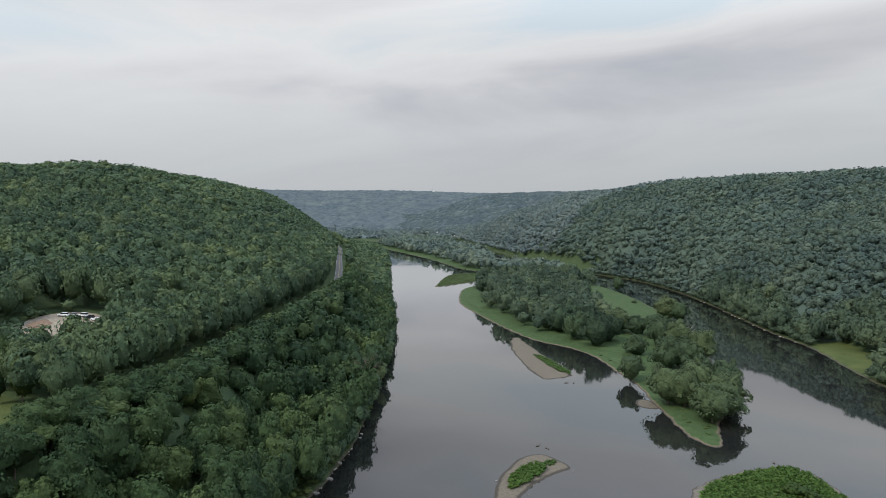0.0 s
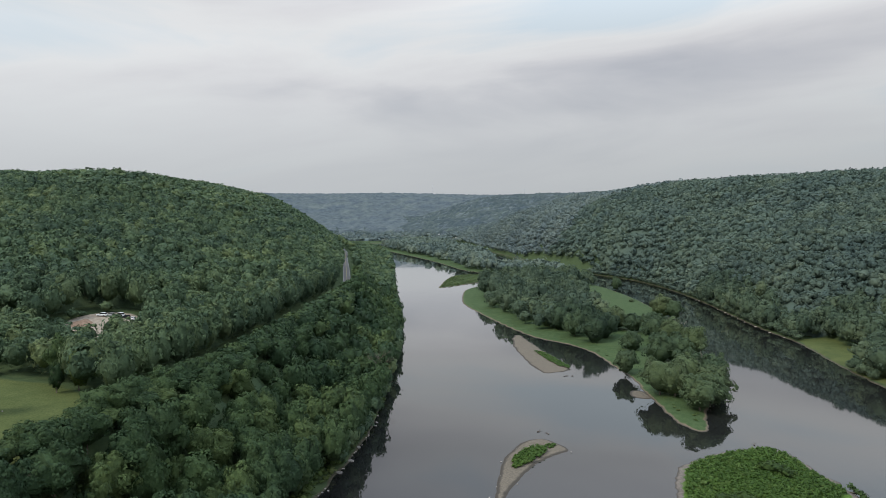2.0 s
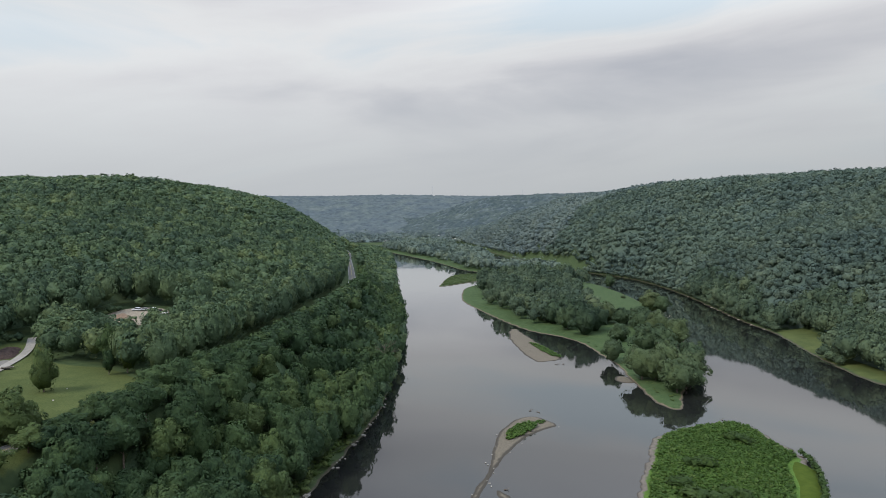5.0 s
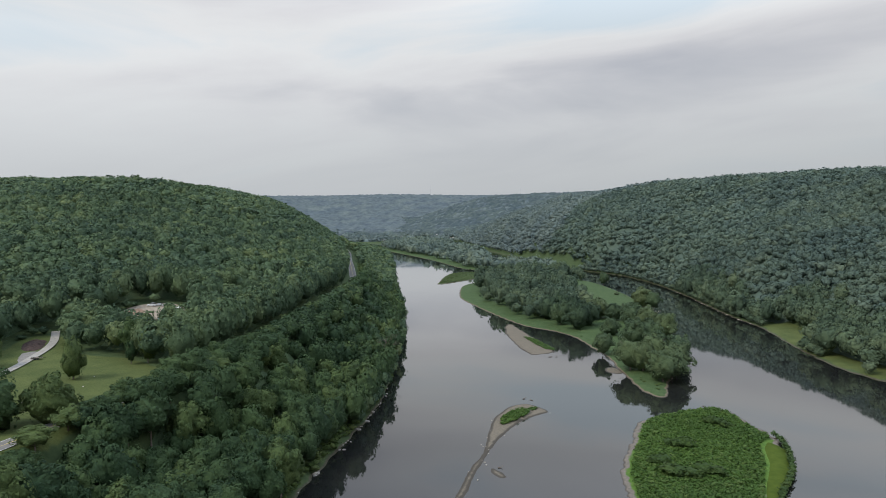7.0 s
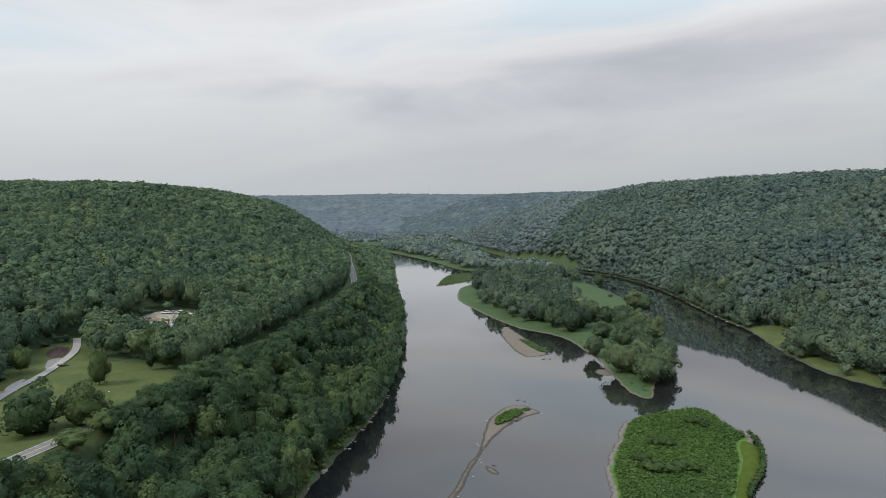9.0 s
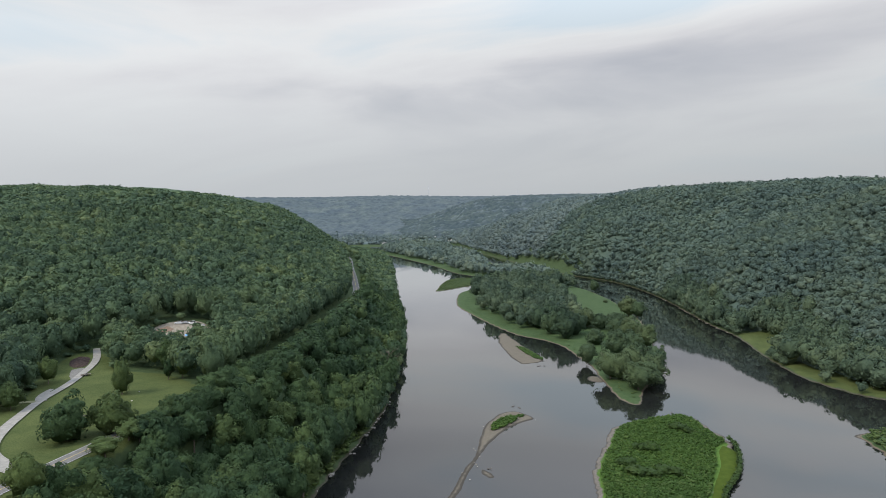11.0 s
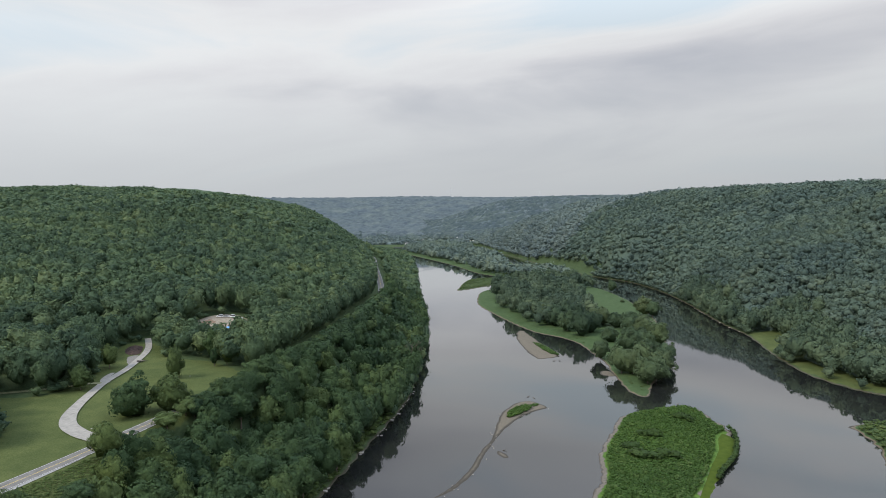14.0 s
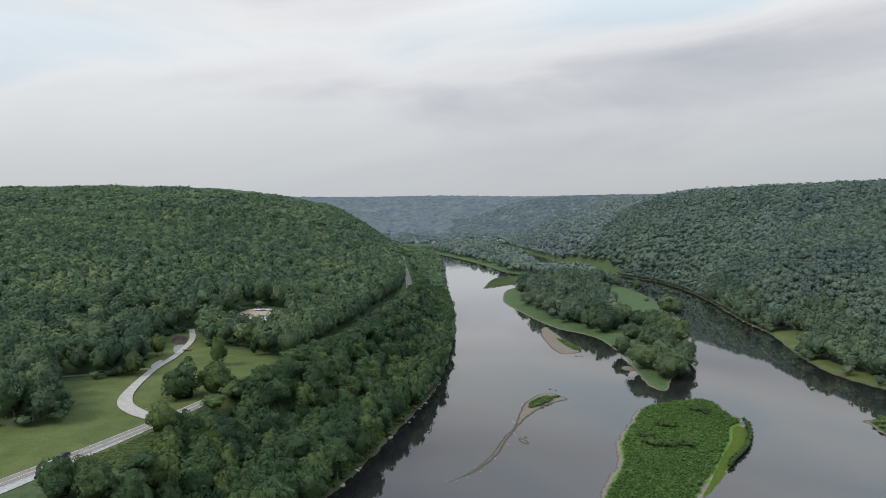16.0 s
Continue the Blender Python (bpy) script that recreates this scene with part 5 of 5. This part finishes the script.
def bare_tree(a, b, z, height, lean, label, twigs=5, seed=1, wood=M_PALE):
    v, f = trunk_mesh(seed, height, height * 0.02, twigs)
    ob = new("dead_tree")
    mesh_object("trunk", v, f, wood, parent=ob)
    ob.matrix_basis = pose(a, b, z, lean, lean * 0.4, 40 * seed)
    return tagged(ob, label, "dead tree")


bare_tree(181, 477, 1.2, 17, 4, "bleached dead tree with broken limbs on the island", 6, 21)
bare_tree(186, 484, 1.2, 13, -8, "leaning bleached dead trunk on the island", 4, 22)
bare_tree(-198, 322, float(ground(-198, 322)), 16, 3, "grey leafless tree at the edge of the clearing", 9, 23, M_BARK)
bare_tree(-41, 352, 1.5, 21, 5, "pale sycamore with bare limbs on the river bank", 9, 24, M_BARK)
bare_tree(298, 512, 2.0, 11, -10, "pale crooked tree leaning over the far bank", 3, 25)
bare_tree(296, 626, 2.0, 12, 14, "pale leaning trunk on the far bank", 4, 27)
bare_tree(292, 306, 2.0, 11, 5, "pale slim trunk in the far bank scrub", 4, 28)


def driftwood(a, b, z, length, turn, seed):
    r = random.Random(seed)
    V, F = [], []
    p = Vector((-length / 2, 0, 0.1))
    for k in range(4):
        q = p + Vector((length / 4, r.uniform(-0.3, 0.3), r.uniform(-0.05, 0.12)))
        tube(V, F, p, q, 0.22 - 0.04 * k, 0.19 - 0.04 * k, 6)
        if k:
            tube(V, F, q, q + Vector((r.uniform(0.2, 0.9), r.choice((-1, 1)) * r.uniform(0.5, 1.2), r.uniform(0.1, 0.7))), 0.08, 0.03, 4)
        p = q
    ob = mesh_object("driftwood", V, F, M_BARK)
    ob.matrix_basis = pose(a, b, z, 0, 0, turn)
    return tagged(ob, "stranded grey-brown driftwood log in the shallows", "driftwood", "driftwood")


for k, (a, b, l, turn) in enumerate(((153, 212, 6, -30), (43, 280, 2.5, 40), (47, 277, 2, 100), (76, 385, 3.5, 20), (230, 222, 8, 15), (238, 224, 6, 40), (139, 263, 2, 70), (20, 181, 1.6, 10), (226, 196, 4, 80), (80, 385, 2, 60))):
    driftwood(a, b, 0.05, l, turn, 50 + k)


# ---------------------------------------------------------------- village and masts


def house(x, y, turn, w, d, h, roof, label):
    top = new("house")
    part("wall", box(w, d, h, 0, 0, h / 2), M_WHITE, top)
    bm = bmesh.new()
    e, rise = 0.6, w * 0.32
    v = [bm.verts.new(c) for c in ((-w / 2 - e, -d / 2 - e, h - 0.2), (w / 2 + e, -d / 2 - e, h - 0.2), (0, -d / 2 - e, h + rise), (-w / 2 - e, d / 2 + e, h - 0.2), (w / 2 + e, d / 2 + e, h - 0.2), (0, d / 2 + e, h + rise))]
    for f in ((0, 1, 2), (5, 4, 3), (0, 3, 4, 1), (1, 4, 5, 2), (2, 5, 3, 0)):
        bm.faces.new([v[k] for k in f])
    lid = part("roof", bm, roof, top)
    part("chimney", box(0.9, 0.9, 1.8, w * 0.2, d * 0.2, h + rise * 0.8), M_STONE, lid)
    for k in (-1, 1):
        part("window", box(1.3, 0.12, 1.5, k * w * 0.27, -d / 2 - 0.03, h * 0.55, 0.02), M_GLASS, top)
    part("door", box(1.1, 0.12, 2.1, 0, -d / 2 - 0.03, 1.06, 0.02), M_WOOD, top)
    top.matrix_basis = pose(x, y, float(ground(x, y)) - 0.2, 0, 0, turn)
    return tagged(top, label, "house", "village houses")


for k, (a, b, turn, w, d, h) in enumerate(VILLAGE):
    house(a, b, turn, w, d, h, (M_ROOF, M_WHITE, M_ROOF)[k % 3], "small white house with a gabled roof in the far village")
a, b = -262, 1120
house(a, b, 30, 9, 12, 9, M_ROOF_RED, "pale house with a rust red roof on the wooded slope")
house(308, 690, 10, 6, 8, 4.5, M_WHITE, "small white cabin among the far bank trees")


def mast(x, y, z, height, side, label):
    """A lattice mast: three legs, rungs and diagonals."""
    top = new("radio_mast")
    corner = [Vector((math.cos(k * 2.094) * side, math.sin(k * 2.094) * side, 0)) for k in range(3)]
    levels = int(height / 6)
    for k in range(3):
        V, F = [], []
        tube(V, F, corner[k], corner[k] * 0.45 + Vector((0, 0, height)), 0.42, 0.3, 6)
        mesh_object("leg", V, F, M_STEEL, parent=top)
    for j in range(levels):
        s, t = 1 - 0.55 * j / levels, 1 - 0.55 * (j + 1) / levels
        V, F = [], []
        for k in range(3):
            a, b = corner[k], corner[(k + 1) % 3]
            tube(V, F, a * s + Vector((0, 0, height * j / levels)), b * t + Vector((0, 0, height * (j + 1) / levels)), 0.16, 0.16, 4)
            tube(V, F, a * s + Vector((0, 0, height * j / levels)), b * s + Vector((0, 0, height * j / levels)), 0.14, 0.14, 4)
        mesh_object("brace", V, F, M_STEEL, parent=top)
    V, F = [], []
    tube(V, F, (0, 0, height - 1), (0, 0, height + 6), 0.22, 0.12, 6)
    mesh_object("aerial", V, F, M_STEEL, parent=top)
    top.matrix_basis = pose(x, y, z)
    return tagged(top, label, "radio mast")


mast(-75, 4190, float(ground(-75, 4190)) - 1, 88, 2.6, "tall grey lattice radio mast on the far plateau")
mast(520, 4190, float(ground(520, 4190)) - 1, 62, 2.2, "slender grey radio mast on the far plateau")
mast(640, 800, float(ground(640, 800)) - 1, 42, 1.3, "grey lattice mast on the wooded ridge")
